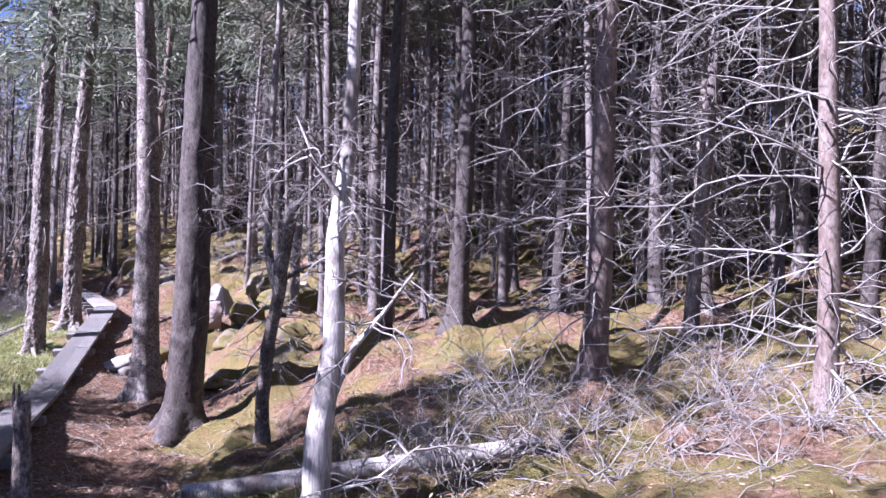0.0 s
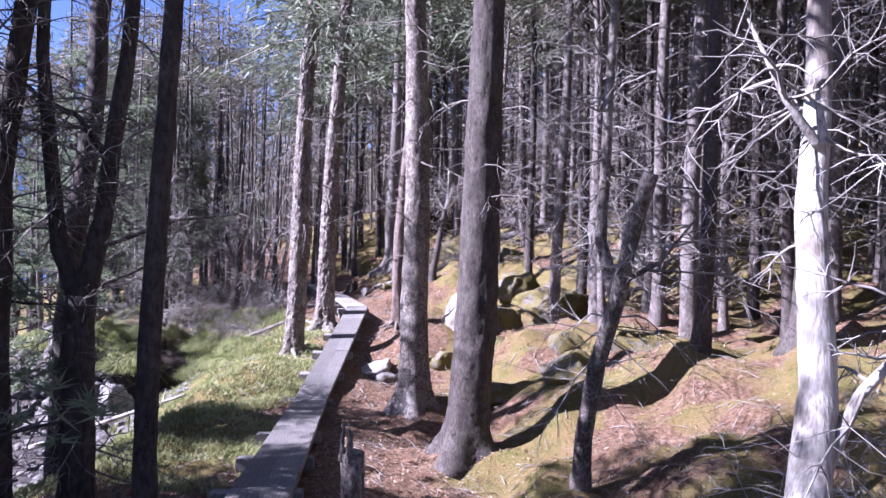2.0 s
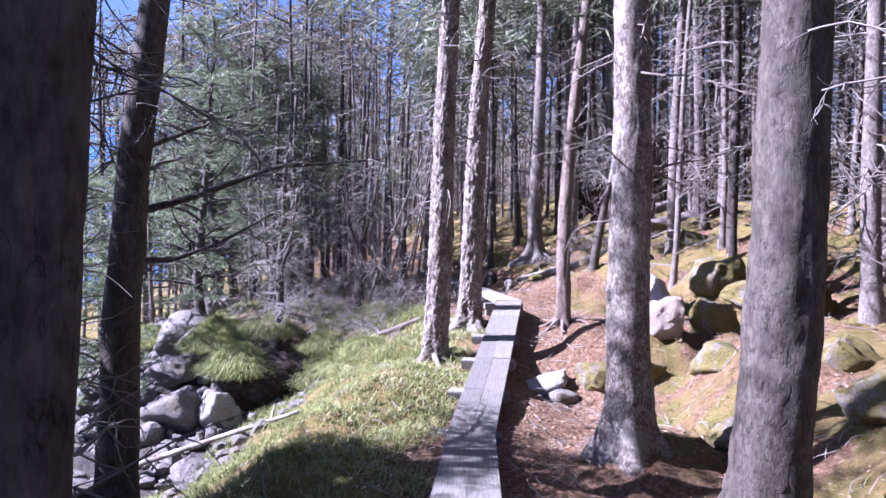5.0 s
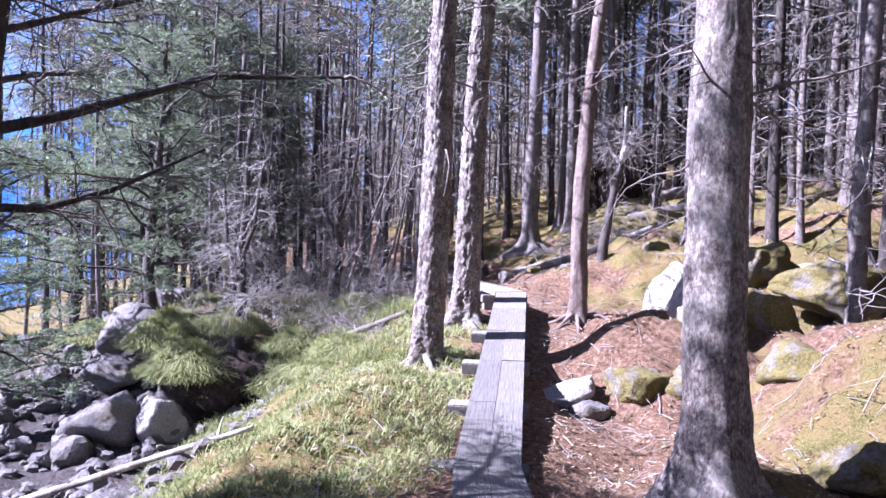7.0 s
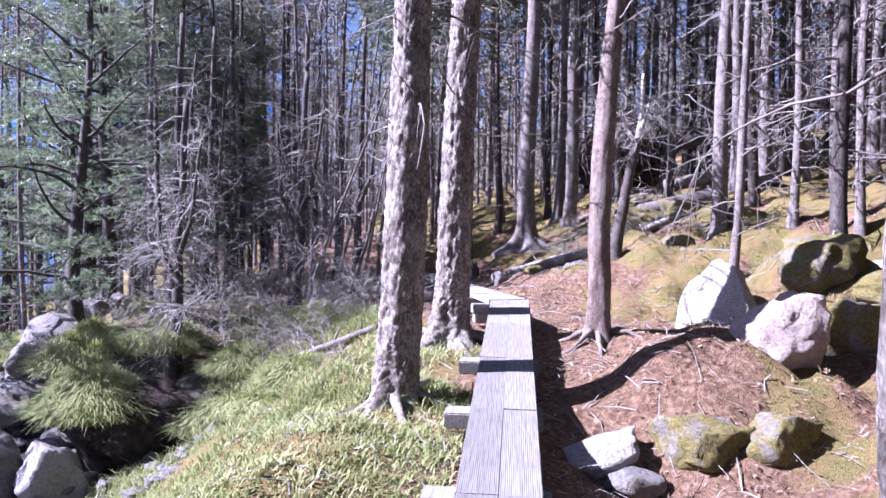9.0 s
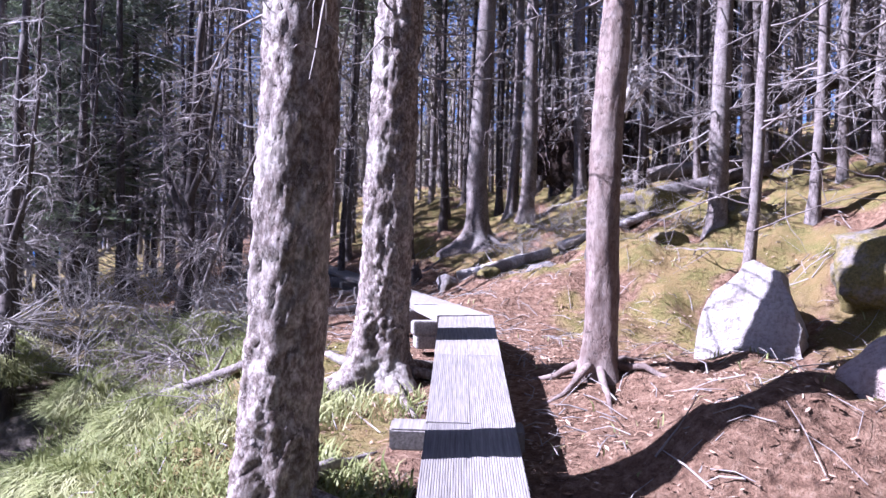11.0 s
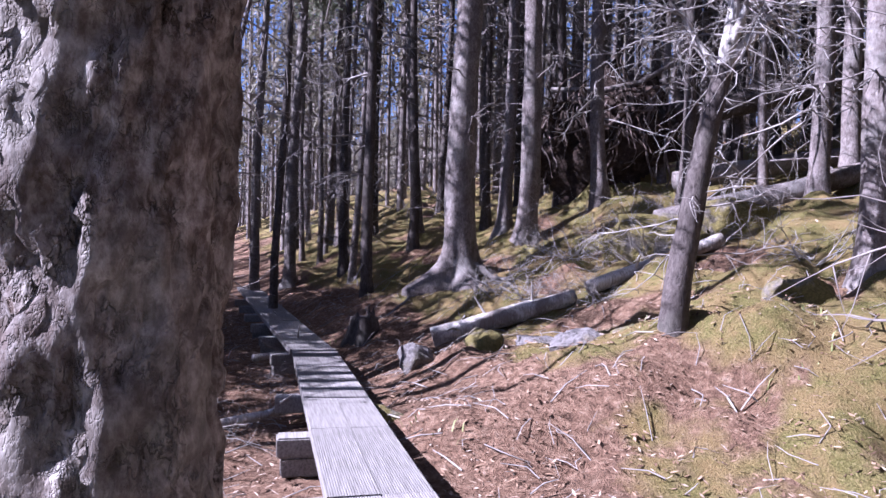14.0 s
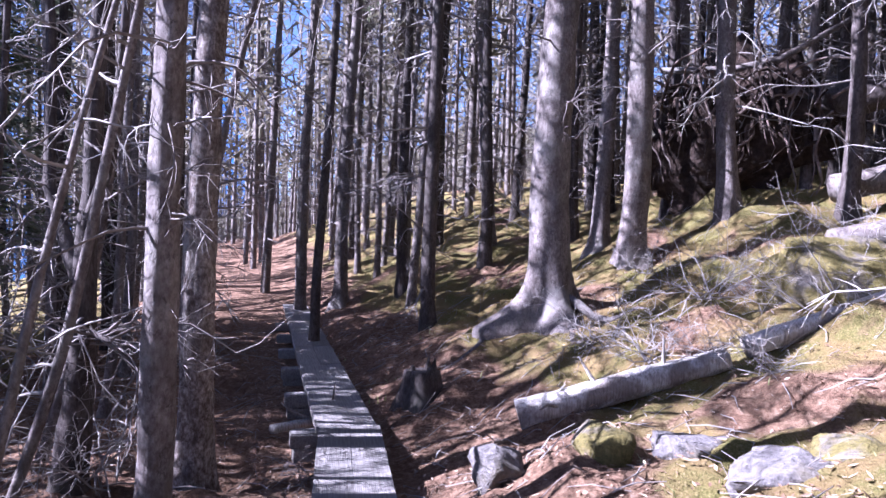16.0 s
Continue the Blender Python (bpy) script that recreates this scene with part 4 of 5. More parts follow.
def boardwalk():
    for a, b in SECTIONS:
        a, b = Vector(a), Vector(b)
        e = new("boardwalk")
        e.location = a
        d = b - a
        yaw = math.degrees(math.atan2(-d.x, d.y))
        pitch = math.degrees(math.atan2(d.z, math.hypot(d.x, d.y)))
        e.matrix_basis = Matrix.Translation(a) @ pose(0, 0, 0, 0, 0, yaw) @ pose(0, 0, 0, pitch)
        tagged(e, "narrow weathered timber boardwalk of two ribbed planks side by side", "boardwalk", "boardwalk sections")
        n = max(1, round(d.length / 1.5))
        step = d.length / n
        for i in range(n):
            for side in (-1, 1):
                key = round(step, 2)
                if key not in PLANK:
                    p = plank_mesh(step - 0.008, 0.276, 0.07, 20).make("plank", M_TIMBER, e, False)
                    PLANK[key] = p.data
                else:
                    p = new("plank", PLANK[key])
                    p.parent = e
                p.location = (side * 0.139, i * step, RNG.uniform(-0.004, 0.004))
                p.rotation_euler = (0, radians(RNG.uniform(-0.4, 0.4)), radians(RNG.uniform(-0.1, 0.1)))
            if i == n - 1 and n > 2:
                continue
            bm = bmesh.new()
            bmesh.ops.create_cube(bm, size=1, matrix=Matrix.Diagonal((0.85, 0.2, 0.14, 1)))
            bmesh.ops.bevel(bm, geom=bm.edges[:], offset=0.012, segments=2, affect="EDGES")
            q = part("bearer", bm, M_TIMBER, e)
            q.location = (-0.08, i * step + 0.15, -0.145)
            if a.y > 20 and i < 3:
                q = new("bearer", q.data)
                q.parent = e
                q.location = (-0.05, i * step + 0.17, -0.287)
                q.rotation_euler = (0, 0, radians(RNG.uniform(-4, 4)))


boardwalk()

# ---- lake and far hill ----
s = Soup()
s.v = [(-2400, -2400, -3.95), (-16, -2400, -3.95), (-18, 40, -3.95), (-400, 900, -3.95), (-2400, 900, -3.95)]
s.f = [(0, 1, 2, 3, 4)]
tagged(s.make("water", M_WATER, None, False), "still blue lake water below the bank", "lake", kind="structure")


def hill():
    verts, faces = [], []
    nx, nz = 90, 14
    for i in range(nx + 1):
        a = radians(124 + (i / nx) * 96)
        for k in range(nz + 1):
            f = k / nz
            r = 700 + 500 * f
            top = 190 + 60 * noise.noise((i * 0.08, 0, 0)) + 18 * noise.noise((i * 0.4, 5, 0))
            z = -6 + top * f ** 0.8 + 14 * f * noise.noise((i * 0.3, k * 0.4, 2))
            verts.append((r * math.cos(a), r * math.sin(a), z))
    for i in range(nx):
        for k in range(nz):
            p = i * (nz + 1) + k
            faces.append((p, p + 1, p + nz + 2, p + nz + 1))
    tagged(mesh_object("backdrop", verts, faces, M_HILL), "hillside across the lake with blue haze put into its colour", "hillside", kind="structure")


hill()


def wooded_hill():
    verts, faces = [], []
    nx, nz = 160, 10
    for i in range(nx + 1):
        a = radians(-60 + (i / nx) * 190)
        low = 1 - smooth(108, 128, -60 + (i / nx) * 190)
        for k in range(nz + 1):
            f = k / nz
            r = 105 + 80 * f
            z = -2 + (6 + 24 * low) * f + 2.5 * f * noise.noise((i * 0.9, k * 0.9, 2)) + 2.0 * f * noise.noise((i * 0.23, 0, 7))
            verts.append((-8 + r * math.cos(a), 18 + r * math.sin(a), z))
    for i in range(nx):
        for k in range(nz):
            p = i * (nz + 1) + k
            faces.append((p, p + 1, p + nz + 2, p + nz + 1))
    m = material("far_treetops", lambda nt, co: (ramp(nt, tex(nt, "ShaderNodeTexNoise", 0.7, co, 8, 0.75), [(0.35, (0.03, 0.028, 0.022)), (0.5, (0.09, 0.08, 0.06)), (0.65, (0.17, 0.15, 0.12))]), tex(nt, "ShaderNodeTexNoise", 0.9, co, 6, 0.7), 2.0), 1.0, 0.0)
    tagged(mesh_object("backdrop", verts, faces, m), "dark wooded hillside behind the trees", "hillside", kind="structure")


wooded_hill()


# ---- stones ----
def boulder(name, x, y, size, mat, label, group="", seed=1, rounded=True, sink=0.25, detail=3, category="boulder", tilt=(0, 0, 0), z=None, cuts=14):
    """size: half-widths; a rounded block with broken flats."""
    rng = random.Random(seed)
    bm = bmesh.new()
    bmesh.ops.create_icosphere(bm, subdivisions=detail, radius=1.25)
    planes = [(Vector((rng.gauss(0, 1), rng.gauss(0, 1), rng.gauss(0, 1))).normalized(), rng.uniform(0.62, 0.95)) for _ in range(cuts)]
    for v in bm.verts:
        for n, d in planes:
            over = v.co.dot(n) - d
            if over > 0:
                v.co -= n * over * 0.93
        v.co += v.co.normalized() * (0.15 * noise.fractal(v.co * 1.7 + Vector((seed, 0, 0)), 0.6, 2.1, 5))
        v.co = Vector((v.co.x * size[0], v.co.y * size[1], v.co.z * size[2]))
    ob = part(name, bm, mat, smooth_faces=rounded)
    ob.matrix_basis = pose(x, y, (ground(x, y) if z is None else z) + size[2] * (1 - 2 * sink), *tilt)
    return tagged(ob, label, category, group)


def slab(x, y, w, h, d, turn, lean, label):
    bm = bmesh.new()
    bmesh.ops.create_cube(bm, size=1)
    bmesh.ops.subdivide_edges(bm, edges=bm.edges[:], cuts=9, use_grid_fill=True)
    for v in bm.verts:
        f = v.co.z + 0.5
        c = Vector((v.co.x * w * (1.15 - 0.45 * f ** 2) - 0.12 * w * f, v.co.y * d * (1.2 - 0.5 * f), f * h * (1 - 0.25 * max(v.co.x, 0) + 0.5 * min(v.co.x + 0.1, 0)) - 0.2))
        v.co = c + 0.16 * Vector(noise.noise_vector(c * 1.7)) + 0.035 * Vector(noise.noise_vector(c * 7.0))
    ob = part("slab", bm, M_PALE)
    ob.matrix_basis = pose(x, y, ground(x, y) - 0.15, lean, 0, turn)
    return tagged(ob, label, "boulder")


slab(-6.7, 21.8, 0.85, 1.35, 0.5, -18, -14, "pale upright granite slab on the slope")
boulder("boulder", -5.3, 22.5, (0.7, 0.5, 0.5), M_MOSSY, "mossy stone beside the pale slab", seed=5, sink=0.45, detail=4)
boulder("boulder", -6.05, 18.85, (0.46, 0.42, 0.5), M_PINK, "pale pinkish granite boulder wedged in the mossy bank", seed=7, sink=0.3, detail=4, tilt=(0, 24, 10))
boulder("boulder", -6.7, 17.35, (0.42, 0.28, 0.32), M_MOSSY, "mossy grey boulder of the broken bank beside the boardwalk", seed=8, sink=0.6, detail=4, tilt=(8, -10, 15))
boulder("boulder", -6.05, 17.6, (0.4, 0.3, 0.32), M_MOSSY, "mossy stone of the broken bank below the pinkish boulder", seed=9, sink=0.55, detail=4, tilt=(0, 14, 40))
boulder("flat_stone", -7.5, 17.25, (0.42, 0.28, 0.16), M_PALE, "flat pale stone beside the boardwalk", seed=10, sink=0.42, tilt=(0, -16, 20), category="stone", detail=4)
boulder("flat_stone", -7.2, 16.9, (0.22, 0.18, 0.16), M_STONE, "broken grey stone beside the boardwalk", seed=30, sink=0.3, category="stone")
boulder("boulder", -4.2, 20.75, (1.0, 0.8, 0.42), M_MOSSY, "large dark overhanging boulder capped with moss", seed=11, sink=0.2, detail=4, tilt=(10, 4, 0), z=-0.35)
boulder("boulder", -5.2, 19.75, (0.5, 0.5, 0.6), M_MOSSY, "upright mossy boulder beside the shaded hollow", seed=74, sink=0.3, detail=4)
boulder("boulder", -3.55, 21.1, (0.7, 0.6, 0.5), M_MOSSY, "low mossy boulder beside the shaded hollow", seed=33, sink=0.5, detail=4)
boulder("boulder", -4.4, 19.55, (0.28, 0.24, 0.2), M_PINK, "small pale stone in the shaded hollow", seed=12, sink=0.35)
boulder("boulder", -4.9, 17.2, (0.5, 0.4, 0.26), M_MOSSY, "mossy stone behind the grey conifer", seed=13, sink=0.5)
boulder("boulder", -4.3, 15.0, (0.55, 0.4, 0.3), M_MOSSY, "mossy ledge of stone with a dark underside", seed=14, sink=0.58, detail=4, tilt=(0, -12, 25))
boulder("boulder", -3.0, 14.6, (0.6, 0.5, 0.36), M_MOSSY, "mossy hummock of stone", seed=34, sink=0.62, detail=4, tilt=(10, 8, 0))
boulder("boulder", -3.4, 16.6, (0.5, 0.45, 0.4), M_MOSSY, "mossy boulder on the slope", seed=35, sink=0.62, detail=4)
boulder("boulder", -1.9, 15.6, (0.6, 0.5, 0.36), M_MOSSY, "low mossy boulder on the slope", seed=36, sink=0.62, detail=4)
boulder("boulder", -4.6, 23.6, (0.5, 0.4, 0.32), M_PALE, "pale stone half sunk in the mossy slope", seed=37, sink=0.5, detail=4)
boulder("boulder", -6.4, 27.0, (0.5, 0.45, 0.35), M_MOSSY, "mossy boulder among the fallen trunks", seed=38, sink=0.45, detail=4)
boulder("boulder", -7.6, 26.4, (0.4, 0.32, 0.22), M_MOSSY, "low mossy stone behind the slab", seed=39, sink=0.5)
boulder("boulder", -9.6, 26.1, (0.42, 0.3, 0.24), M_STONE, "grey stone showing through the moss of the slope", seed=70, sink=0.55, detail=4)
boulder("boulder", -9.15, 26.7, (0.36, 0.3, 0.2), M_MOSSY, "mossy stone on the slope beside the fallen log", seed=71, sink=0.55, detail=4)
boulder("boulder", -8.75, 29.5, (0.85, 0.6, 0.6), M_MOSSY, "yellow mossy boulder below the fallen trunk", seed=72, sink=0.4, detail=4)
boulder("boulder", -11.42, 26.45, (0.24, 0.2, 0.2), M_STONE, "pale pinkish stone beside the boardwalk", seed=15)
boulder("boulder", -10.2, 27.0, (0.34, 0.26, 0.2), M_STONE, "grey stone half sunk in the mossy slope", seed=16, sink=0.58, detail=4)
boulder("boulder", -10.75, 26.7, (0.27, 0.24, 0.17), M_MOSSY, "mossy stone half sunk in the slope", seed=17, sink=0.58)
boulder("boulder", -7.9, 29.6, (0.5, 0.4, 0.36), M_MOSSY, "mossy boulder below the upturned roots", seed=18, sink=0.4, detail=4)
boulder("boulder", -11.2, 24.6, (0.28, 0.24, 0.16), M_MOSSY, "low mossy stone beside the boardwalk", seed=19, sink=0.58)
boulder("boulder", -14.55, 17.55, (0.42, 0.4, 0.6), M_PALE, "large pale boulder with weathered face in the stream bed", seed=20, sink=0.25, detail=4, tilt=(0, -12, 20), z=-3.05)
boulder("boulder", -15.65, 17.35, (0.62, 0.6, 0.5), M_STONE, "large grey boulder in the stream bed", seed=21, sink=0.2, detail=4, z=-3.15, tilt=(0, -20, 0))
boulder("boulder", -17.8, 19.4, (0.6, 0.5, 0.45), M_STONE, "grey angular boulder in the stream bed", seed=31, sink=0.2, detail=4, z=-2.75)
boulder("boulder", -14.4, 18.85, (1.0, 0.75, 0.85), M_ROOT, "dark earthy boulder undercut by the stream and capped with long grass", seed=22, sink=0.15, detail=4, z=-2.95)
boulder("boulder", -13.3, 19.05, (0.33, 0.36, 0.5), M_STONE, "smooth bluish grey boulder at the foot of the bank", seed=23, sink=0.15, z=-2.75)
boulder("boulder", -19.5, 21.5, (0.8, 0.7, 0.6), M_STONE, "grey boulder in the stream bed", seed=24, sink=0.2)

BED = [boulder("boulder", 0, 0, (a, b, c), M_STONE, "loose grey stone in the stream bed", "stones of the stream bed", seed=40 + i, rounded=False, z=0, detail=3, sink=0.25)
       for i, (a, b, c) in enumerate(((0.3, 0.24, 0.2), (0.22, 0.26, 0.2), (0.45, 0.33, 0.28), (0.35, 0.3, 0.3), (0.18, 0.15, 0.12)))]
for q in range(335):
    x, y = RNG.uniform(-26, -11), RNG.uniform(8, 25)
    u = 0.95 * (x - lerp(y, TRACK_X))
    if u > -4.2 or (y > 20 and u > -8):
        continue
    k = BED[q % 5]
    f = RNG.uniform(0.5, 1.35)
    m = pose(x, y, ground(x, y) + 0.1 * f, RNG.uniform(-25, 25), RNG.uniform(-25, 25), RNG.uniform(0, 360)) @ Matrix.Scale(f, 4)
    if q < 5:
        k.matrix_basis = m
    else:
        c = k.copy()
        scene.collection.objects.link(c)
        c.matrix_basis = m


def shingle():
    """Small stones between the boulders, too many to count."""
    rng = random.Random(17)
    s = Soup()
    bm = bmesh.new()
    bmesh.ops.create_icosphere(bm, subdivisions=1, radius=1.0)
    base = [v.co.copy() for v in bm.verts]
    idx = [tuple(v.index for v in f.verts) for f in bm.faces]
    bm.free()
    n = 0
    while n < 2600:
        x, y = rng.uniform(-29, -10.5), rng.uniform(7, 25)
        u = 0.95 * (x - lerp(y, TRACK_X))
        if u > -3.6 or (y > 20 and u > -8):
            continue
        r = rng.uniform(0.05, 0.17)
        k = len(s.v)
        sq = (rng.uniform(0.7, 1.3), rng.uniform(0.7, 1.3), rng.uniform(0.5, 0.9))
        c = Vector((x, y, ground(x, y) + 0.35 * r))
        for v in base:
            q = v * (1 + 0.35 * noise.noise(v * 1.5 + Vector((n, 0, 0))))
            s.v.append(tuple(c + r * Vector((q.x * sq[0], q.y * sq[1], q.z * sq[2]))))
        s.f += [tuple(k + i for i in f) for f in idx]
        n += 1
    tagged(s.make("shingle", M_STONE, None, False), "grey shingle between the boulders of the stream bed", "stones", kind="stuff")


shingle()


# ---- fallen wood ----
def log(name, a, b, r0, r1, mat, label, lift=0.7, stubs=3):
    a, b = Vector(a), Vector(b)
    e = new(name)
    e.location = a
    tagged(e, label, "log")
    s = Soup()
    pts = []
    for i in range(15):
        p = a.lerp(b, i / 14)
        pts.append(p - a + Vector(noise.noise_vector((p.x, p.y, 1.0))) * r0 * 0.25)
    s.tube(pts, [(r0 + (r1 - r0) * i / 14) * (1 + 0.09 * noise.noise((i * 0.8, r0 * 90, 0))) for i in range(15)], 14, True)
    s.make("log_body", mat, e)
    for _ in range(stubs):
        i = RNG.randint(2, 12)
        w = Soup()
        w.tube(wander(RNG, pts[i], (RNG.gauss(0, 1), RNG.gauss(0, 1), 0.8), RNG.uniform(0.15, 0.45), 3, 0.15, 0), [0.03, 0.022, 0.014, 0.006], 6)
        w.make("branch_stub", mat, e)


def on(x, y, r):
    return (x, y, ground(x, y) + r)


log("fallen_log", on(-2.35, 6.75, 0.08), on(1.05, 7.6, 0.08), 0.085, 0.1, M_DEAD, "pale fallen log with peeling bark on the litter")
log("fallen_log", on(-11.7, 27.85, 0.1), on(-9.95, 28.5, 0.1), 0.15, 0.11, M_DEAD, "pale barkless log lying across the mossy slope", stubs=6)
log("fallen_log", on(-9.8, 28.55, 0.1), on(-8.1, 29.1, 0.1), 0.1, 0.09, M_DEAD, "broken log lying up the slope")
log("fallen_log", on(-8.6, 33.0, 0.3), on(-5.4, 34.0, 0.35), 0.2, 0.17, M_BARK_FAR, "thick grey fallen trunk on the slope")
log("fallen_log", on(-8.95, 30.2, 0.18), on(-5.6, 31.3, 0.2), 0.2, 0.16, M_BARK_FAR, "grey fallen trunk lying over a mossy boulder", stubs=5)
log("fallen_log", on(-14.5, 14.75, 0.2), on(-11.2, 15.6, 0.12), 0.055, 0.035, M_DEAD, "thin pale fallen trunk across the stones")
log("fallen_log", on(-13.3, 20.6, 0.15), on(-11.3, 20.2, 0.1), 0.055, 0.045, M_BARK_FAR, "thin grey fallen trunk in the undergrowth", stubs=5)
log("fallen_log", on(-12.9, 23.9, 0.15), on(-12.1, 25.1, 0.1), 0.06, 0.03, M_DEAD, "short pale broken branch beside the boardwalk", stubs=4)
log("fallen_log", on(-14.2, 27.7, 0.1), on(-13.75, 28.3, 0.1), 0.05, 0.045, M_DEAD, "short pale log end below the boardwalk")


def stump(x, y, h, r, mat, label, name="stump", lean=(0, 0)):
    e = new(name)
    e.location = (x, y, ground(x, y))
    tagged(e, label, "stump")
    s = Soup()
    trunk_mesh(s, RNG, h, r, lean, 0.35, 0.02, 18, 16, 0.08, 0.85, RNG.uniform(0, 9))
    s.make("trunk", mat, e)
    for _ in range(5):
        w = Soup()
        a = RNG.uniform(0, math.tau)
        p = Vector((0.6 * r * math.cos(a) + lean[0] * h, 0.6 * r * math.sin(a) + lean[1] * h, h - 0.04))
        w.tube([p, p + Vector((0, 0, 0.06)), p + Vector((0.01, 0, RNG.uniform(0.09, 0.2)))], [r * 0.3, r * 0.2, 0.004], 5)
        w.make("splinter", mat, e)


stump(-13.05, 28.9, 0.36, 0.2, M_BARK_DARK_SHADED, "low dark mossy stump beside the boardwalk")
stump(-3.28, 5.8, 1.0, 0.075, M_BARK, "tall broken stub of a dead trunk beside the boardwalk", "broken_stub", (-0.04, 0.0))


def fallen_tree():
    e = new("uprooted_tree")
    base = Vector((-9.9, 34.3, ground(-9.9, 34.3) - 0.1))
    e.location = base
    tagged(e, "uprooted tree with a dark upturned plate of roots and soil", "fallen tree")
    bm = bmesh.new()
    bmesh.ops.create_icosphere(bm, subdivisions=4, radius=1.0)
    for v in bm.verts:
        v.co *= 1 + 0.5 * noise.fractal(v.co * 2.1, 0.7, 2.0, 5)
        v.co = Vector((v.co.x * 1.25 + 0.15 * v.co.z, v.co.y * 0.45, v.co.z * 1.2 + 0.95))
    plate = part("root_plate", bm, M_ROOT, e, "dark ragged mass of roots and soil", True)
    for i in range(110):
        s = Soup()
        o = Vector((RNG.uniform(-1.4, 1.4), RNG.uniform(-0.55, -0.3), 0))
        o.z = 1.0 + RNG.uniform(0.0, 1.1) * math.sqrt(max(0.05, 1 - (o.x / 1.5) ** 2))
        p = wander(RNG, o, (RNG.gauss(0, 0.4), RNG.uniform(-0.5, 0.0), -1.0 if RNG.random() < 0.8 else 0.5), RNG.uniform(0.4, 1.4), 6, 0.3, 0.12)
        r = RNG.uniform(0.01, 0.045)
        s.tube(p, [r * (1 - 0.8 * k / 6) for k in range(7)], 5)
        s.make("root", M_ROOT if RNG.random() < 0.6 else M_BARK_RED, e)
    s = Soup()
    s.tube([(0.4, 0.2, 1.3), (1.8, -0.1, 1.5), (4.2, -0.4, 2.0), (7.0, -0.6, 2.7)], [0.3, 0.26, 0.21, 0.15], 16, True)
    s.make("trunk", M_BARK_DARK_SHADED, e)
    s = Soup()
    s.tube([(-1.2, -0.25, 2.0), (-0.1, -0.3, 1.95), (0.6, -0.2, 2.1), (1.9, 0.0, 2.9)], [0.05, 0.06, 0.055, 0.03], 8, True)
    s.make("limb", M_BARK_FAR, e)


fallen_tree()


# ---- grass, litter ----
def blades(soup, rng, x, y, z, h, lean):
    a = rng.uniform(0, math.tau)
    w = 0.006 + 0.003 * rng.random()
    side = Vector((math.cos(a + 1.57), math.sin(a + 1.57), 0)) * w
    bend = Vector((math.cos(a), math.sin(a), 0)) * h * lean
    p = Vector((x, y, z - 0.02))
    m = p + Vector((0, 0, h * 0.62)) + bend * 0.35
    t = p + Vector((0, 0, h * 0.85)) + bend
    i = len(soup.v)
    soup.v += [tuple(p - side), tuple(p + side), tuple(m + side * 0.8), tuple(m - side * 0.8), tuple(t)]
    soup.f += [(i, i + 1, i + 2, i + 3), (i + 3, i + 2, i + 4)]


def grass():
    rng = random.Random(3)
    s = Soup()
    n = 0
    while n < 60000:
        y = rng.uniform(8.5, 24)
        u = -rng.uniform(0.35, 5.2)
        x = lerp(y, TRACK_X) + u / 0.95
        d = noise.noise((x * 0.9, y * 0.9, 4.0))
        if y > 19.5 and u > -1.6 or d < rng.uniform(-0.35, 0.2):
            continue
        blades(s, rng, x, y, ground(x, y), rng.uniform(0.04, 0.13) * (1.7 if y > 17 else 1.4 if u < -2.6 else 1.0), rng.uniform(0.5, 1.3))
        n += 1
    for _ in range(5000):
        x, y = rng.gauss(-1.9, 0.25), rng.gauss(6.9, 0.2)
        if rng.random() < 0.75:
            y = rng.uniform(9, 34)
            x = lerp(y, TRACK_X) + rng.uniform(0.5, 7)
            if noise.noise((x * 1.1, y * 1.1, 9.0)) < 0.25:
                continue
        blades(s, rng, x, y, ground(x, y), rng.uniform(0.04, 0.13), rng.uniform(0.3, 1.1))
    tagged(s.make("bank_grass", M_GRASS, None, False), "sunlit yellow-green grass on the bank", "grass", kind="stuff")


grass()


def tussock(x, y, z, r, n, label):
    rng = random.Random(int(100 * abs(x)))
    s = Soup()
    for _ in range(n):
        a, q = rng.uniform(0, math.tau), r * math.sqrt(rng.random())
        dx, dy = q * math.cos(a), q * math.sin(a)
        h = rng.uniform(0.08, 0.28) * (0.6 + 0.5 * r)
        out = Vector((dx, dy, 0)) / max(r, 0.01) + Vector((rng.gauss(0, 0.45), rng.gauss(0, 0.45), rng.gauss(0, 0.25)))
        p = Vector((dx, dy, 0.6 * r * (1 - (q / r) ** 2) * (1 + 0.6 * noise.noise((3 * dx, 3 * dy, x))) - 0.12))
        m = p + Vector((0, 0, h * 0.6)) + out * h * 0.4
        t = p + Vector((0, 0, h * 0.35)) + out * h * 1.1
        side = Vector((-math.sin(a), math.cos(a), 0)) * 0.006
        i = len(s.v)
        s.v += [tuple(p - side), tuple(p + side), tuple(m + side), tuple(m - side), tuple(t)]
        s.f += [(i, i + 1, i + 2, i + 3), (i + 3, i + 2, i + 4)]
    ob = s.make("grass_tussock", M_GRASS, None, False)
    ob.location = (x, y, z)
    tagged(ob, label, "grass", "grass tussocks")


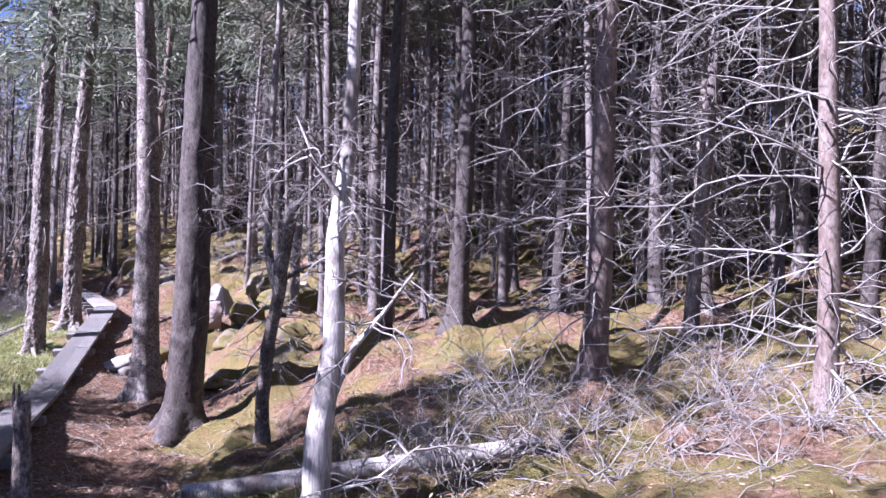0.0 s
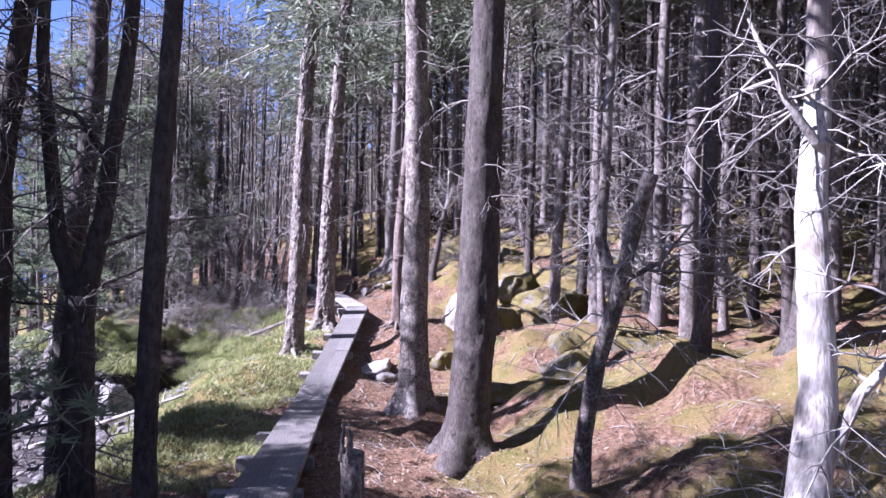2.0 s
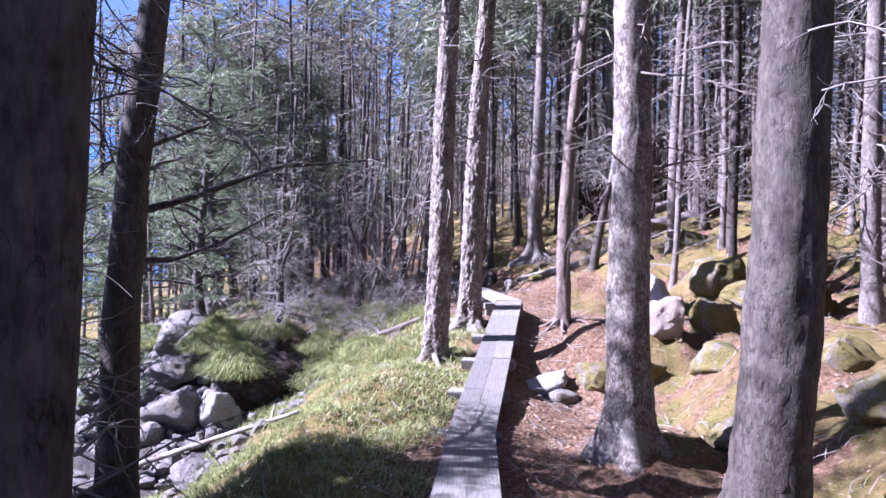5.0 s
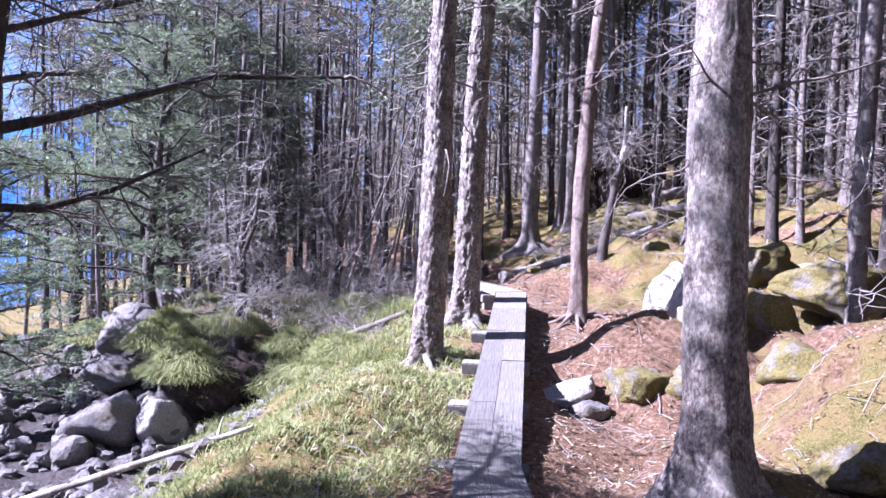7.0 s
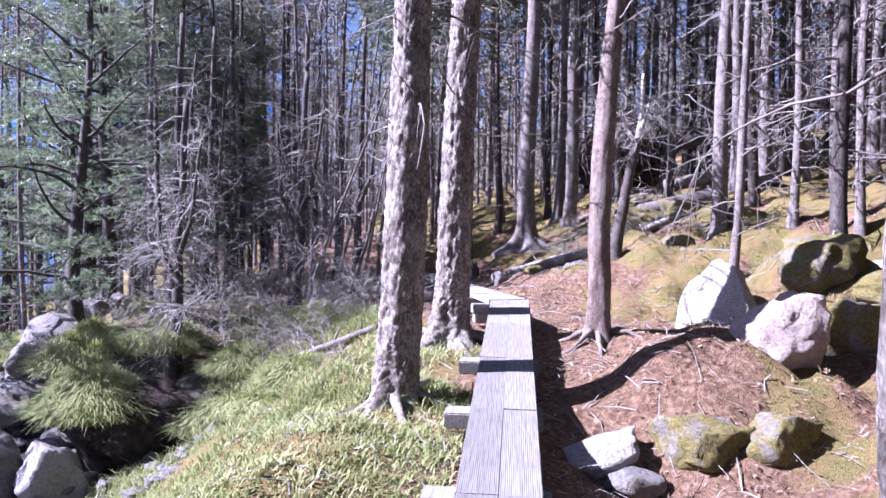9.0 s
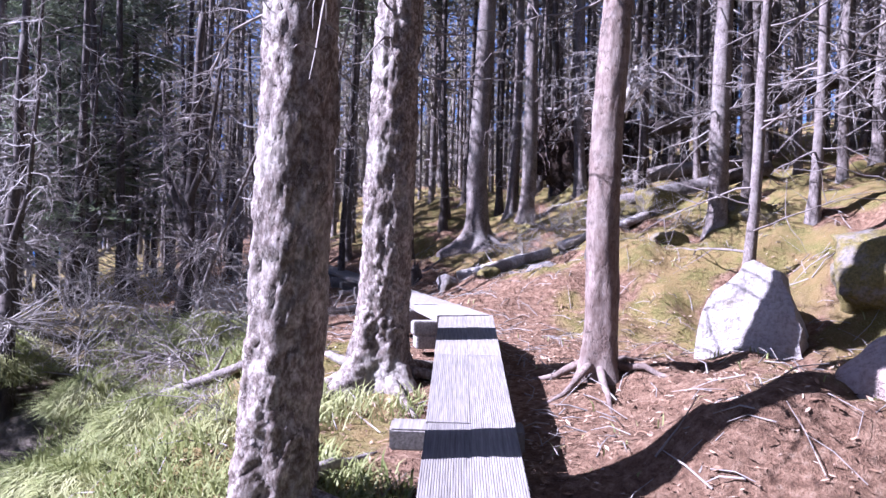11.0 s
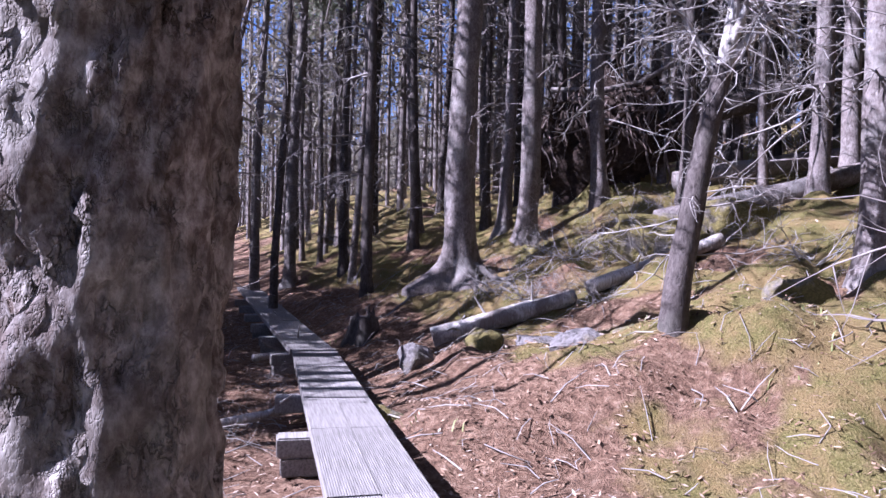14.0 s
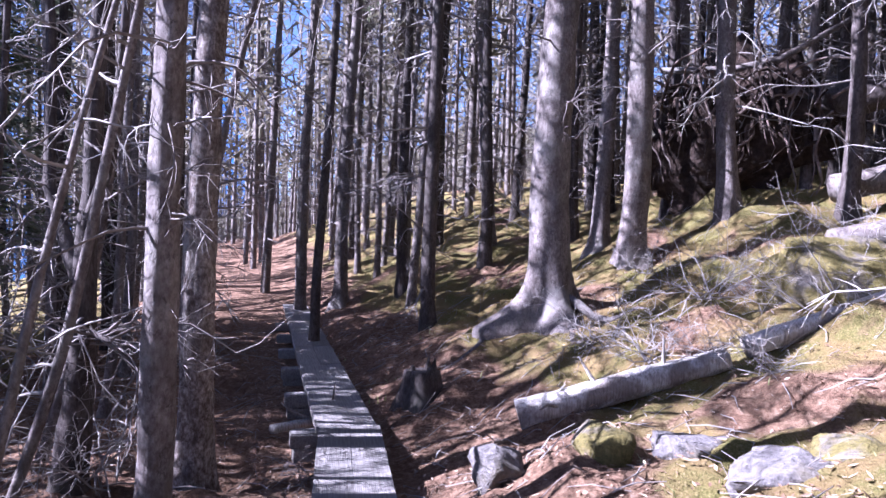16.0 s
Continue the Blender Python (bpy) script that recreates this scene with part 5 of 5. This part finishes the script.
T_LABEL = "thick drooping tussock of green grass"
tussock(-14.85, 18.45, -2.0, 0.8, 7500, "large drooping tussock of green grass on a boulder")
for x, y, r in ((-14.0, 19.7, 0.5), (-13.4, 19.0, 0.45), (-12.2, 18.7, 0.35), (-14.6, 21.4, 0.6), (-18.6, 23.2, 0.6), (-15.8, 17.0, 0.34), (-12.7, 18.9, 0.45), (-12.4, 19.8, 0.5), (-17.6, 20.6, 0.8), (-16.4, 21.4, 0.8), (-13.8, 22.6, 0.6), (-19.4, 21.9, 0.8), (-21.6, 22.3, 0.8), (-18.0, 21.4, 0.6)):
    tussock(x, y, ground(x, y) + 0.05, r, int(5600 * r), T_LABEL)


def litter():
    rng = random.Random(11)
    flecks, sticks = Soup(), Soup()
    for n in range(75000):
        y = rng.uniform(3, 33)
        u = rng.gauss(1.6, 3.2)
        if abs(u) < 0.32:
            continue
        x = lerp(y, TRACK_X) + u
        z = ground(x, y) + rng.uniform(0.0, 0.02)
        l, w = rng.uniform(0.012, 0.045), rng.uniform(0.003, 0.012)
        a = rng.uniform(0, math.tau)
        d = Vector((math.cos(a), math.sin(a), rng.uniform(-0.3, 0.5))) * l
        s = Vector((-math.sin(a), math.cos(a), rng.uniform(-0.5, 0.5))) * w
        p = Vector((x, y, z))
        i = len(flecks.v)
        flecks.v += [tuple(p - d), tuple(p + s), tuple(p + d), tuple(p - s)]
        flecks.f.append((i, i + 1, i + 2, i + 3))
    for n in range(4200):
        y = rng.uniform(3, 34)
        u = rng.gauss(2.0, 4.0)
        if abs(u) < 0.45:
            continue
        x = lerp(y, TRACK_X) + u
        a = rng.uniform(0, math.tau)
        l = rng.uniform(0.08, 0.42)
        r = rng.uniform(0.003, 0.008)
        p = Vector((x, y, ground(x, y) + 0.012))
        q = p + Vector((math.cos(a), math.sin(a), 0)) * l
        q.z = ground(q.x, q.y) + rng.uniform(0.01, 0.1)
        m = p.lerp(q, 0.5) + Vector((rng.gauss(0, 0.04), rng.gauss(0, 0.04), 0.02))
        sticks.tube([p, m, q], [r, r * 0.8, r * 0.4], 3)
    m = material("dry_flecks", lambda nt, co: (ramp(nt, nt.nodes.new("ShaderNodeNewGeometry").outputs["Random Per Island"], [(0.0, (0.06, 0.033, 0.02)), (0.4, (0.19, 0.115, 0.07)), (0.75, (0.31, 0.21, 0.14)), (1.0, (0.42, 0.35, 0.28))]), None, 0), 0.8)
    tagged(flecks.make("leaf_litter", m, None, False), "dry brown needles and leaf scraps on the ground", "litter", kind="stuff")
    tagged(sticks.make("fallen_twigs", M_TWIG_PALE), "broken twigs scattered over the forest floor", "litter", kind="stuff")


litter()
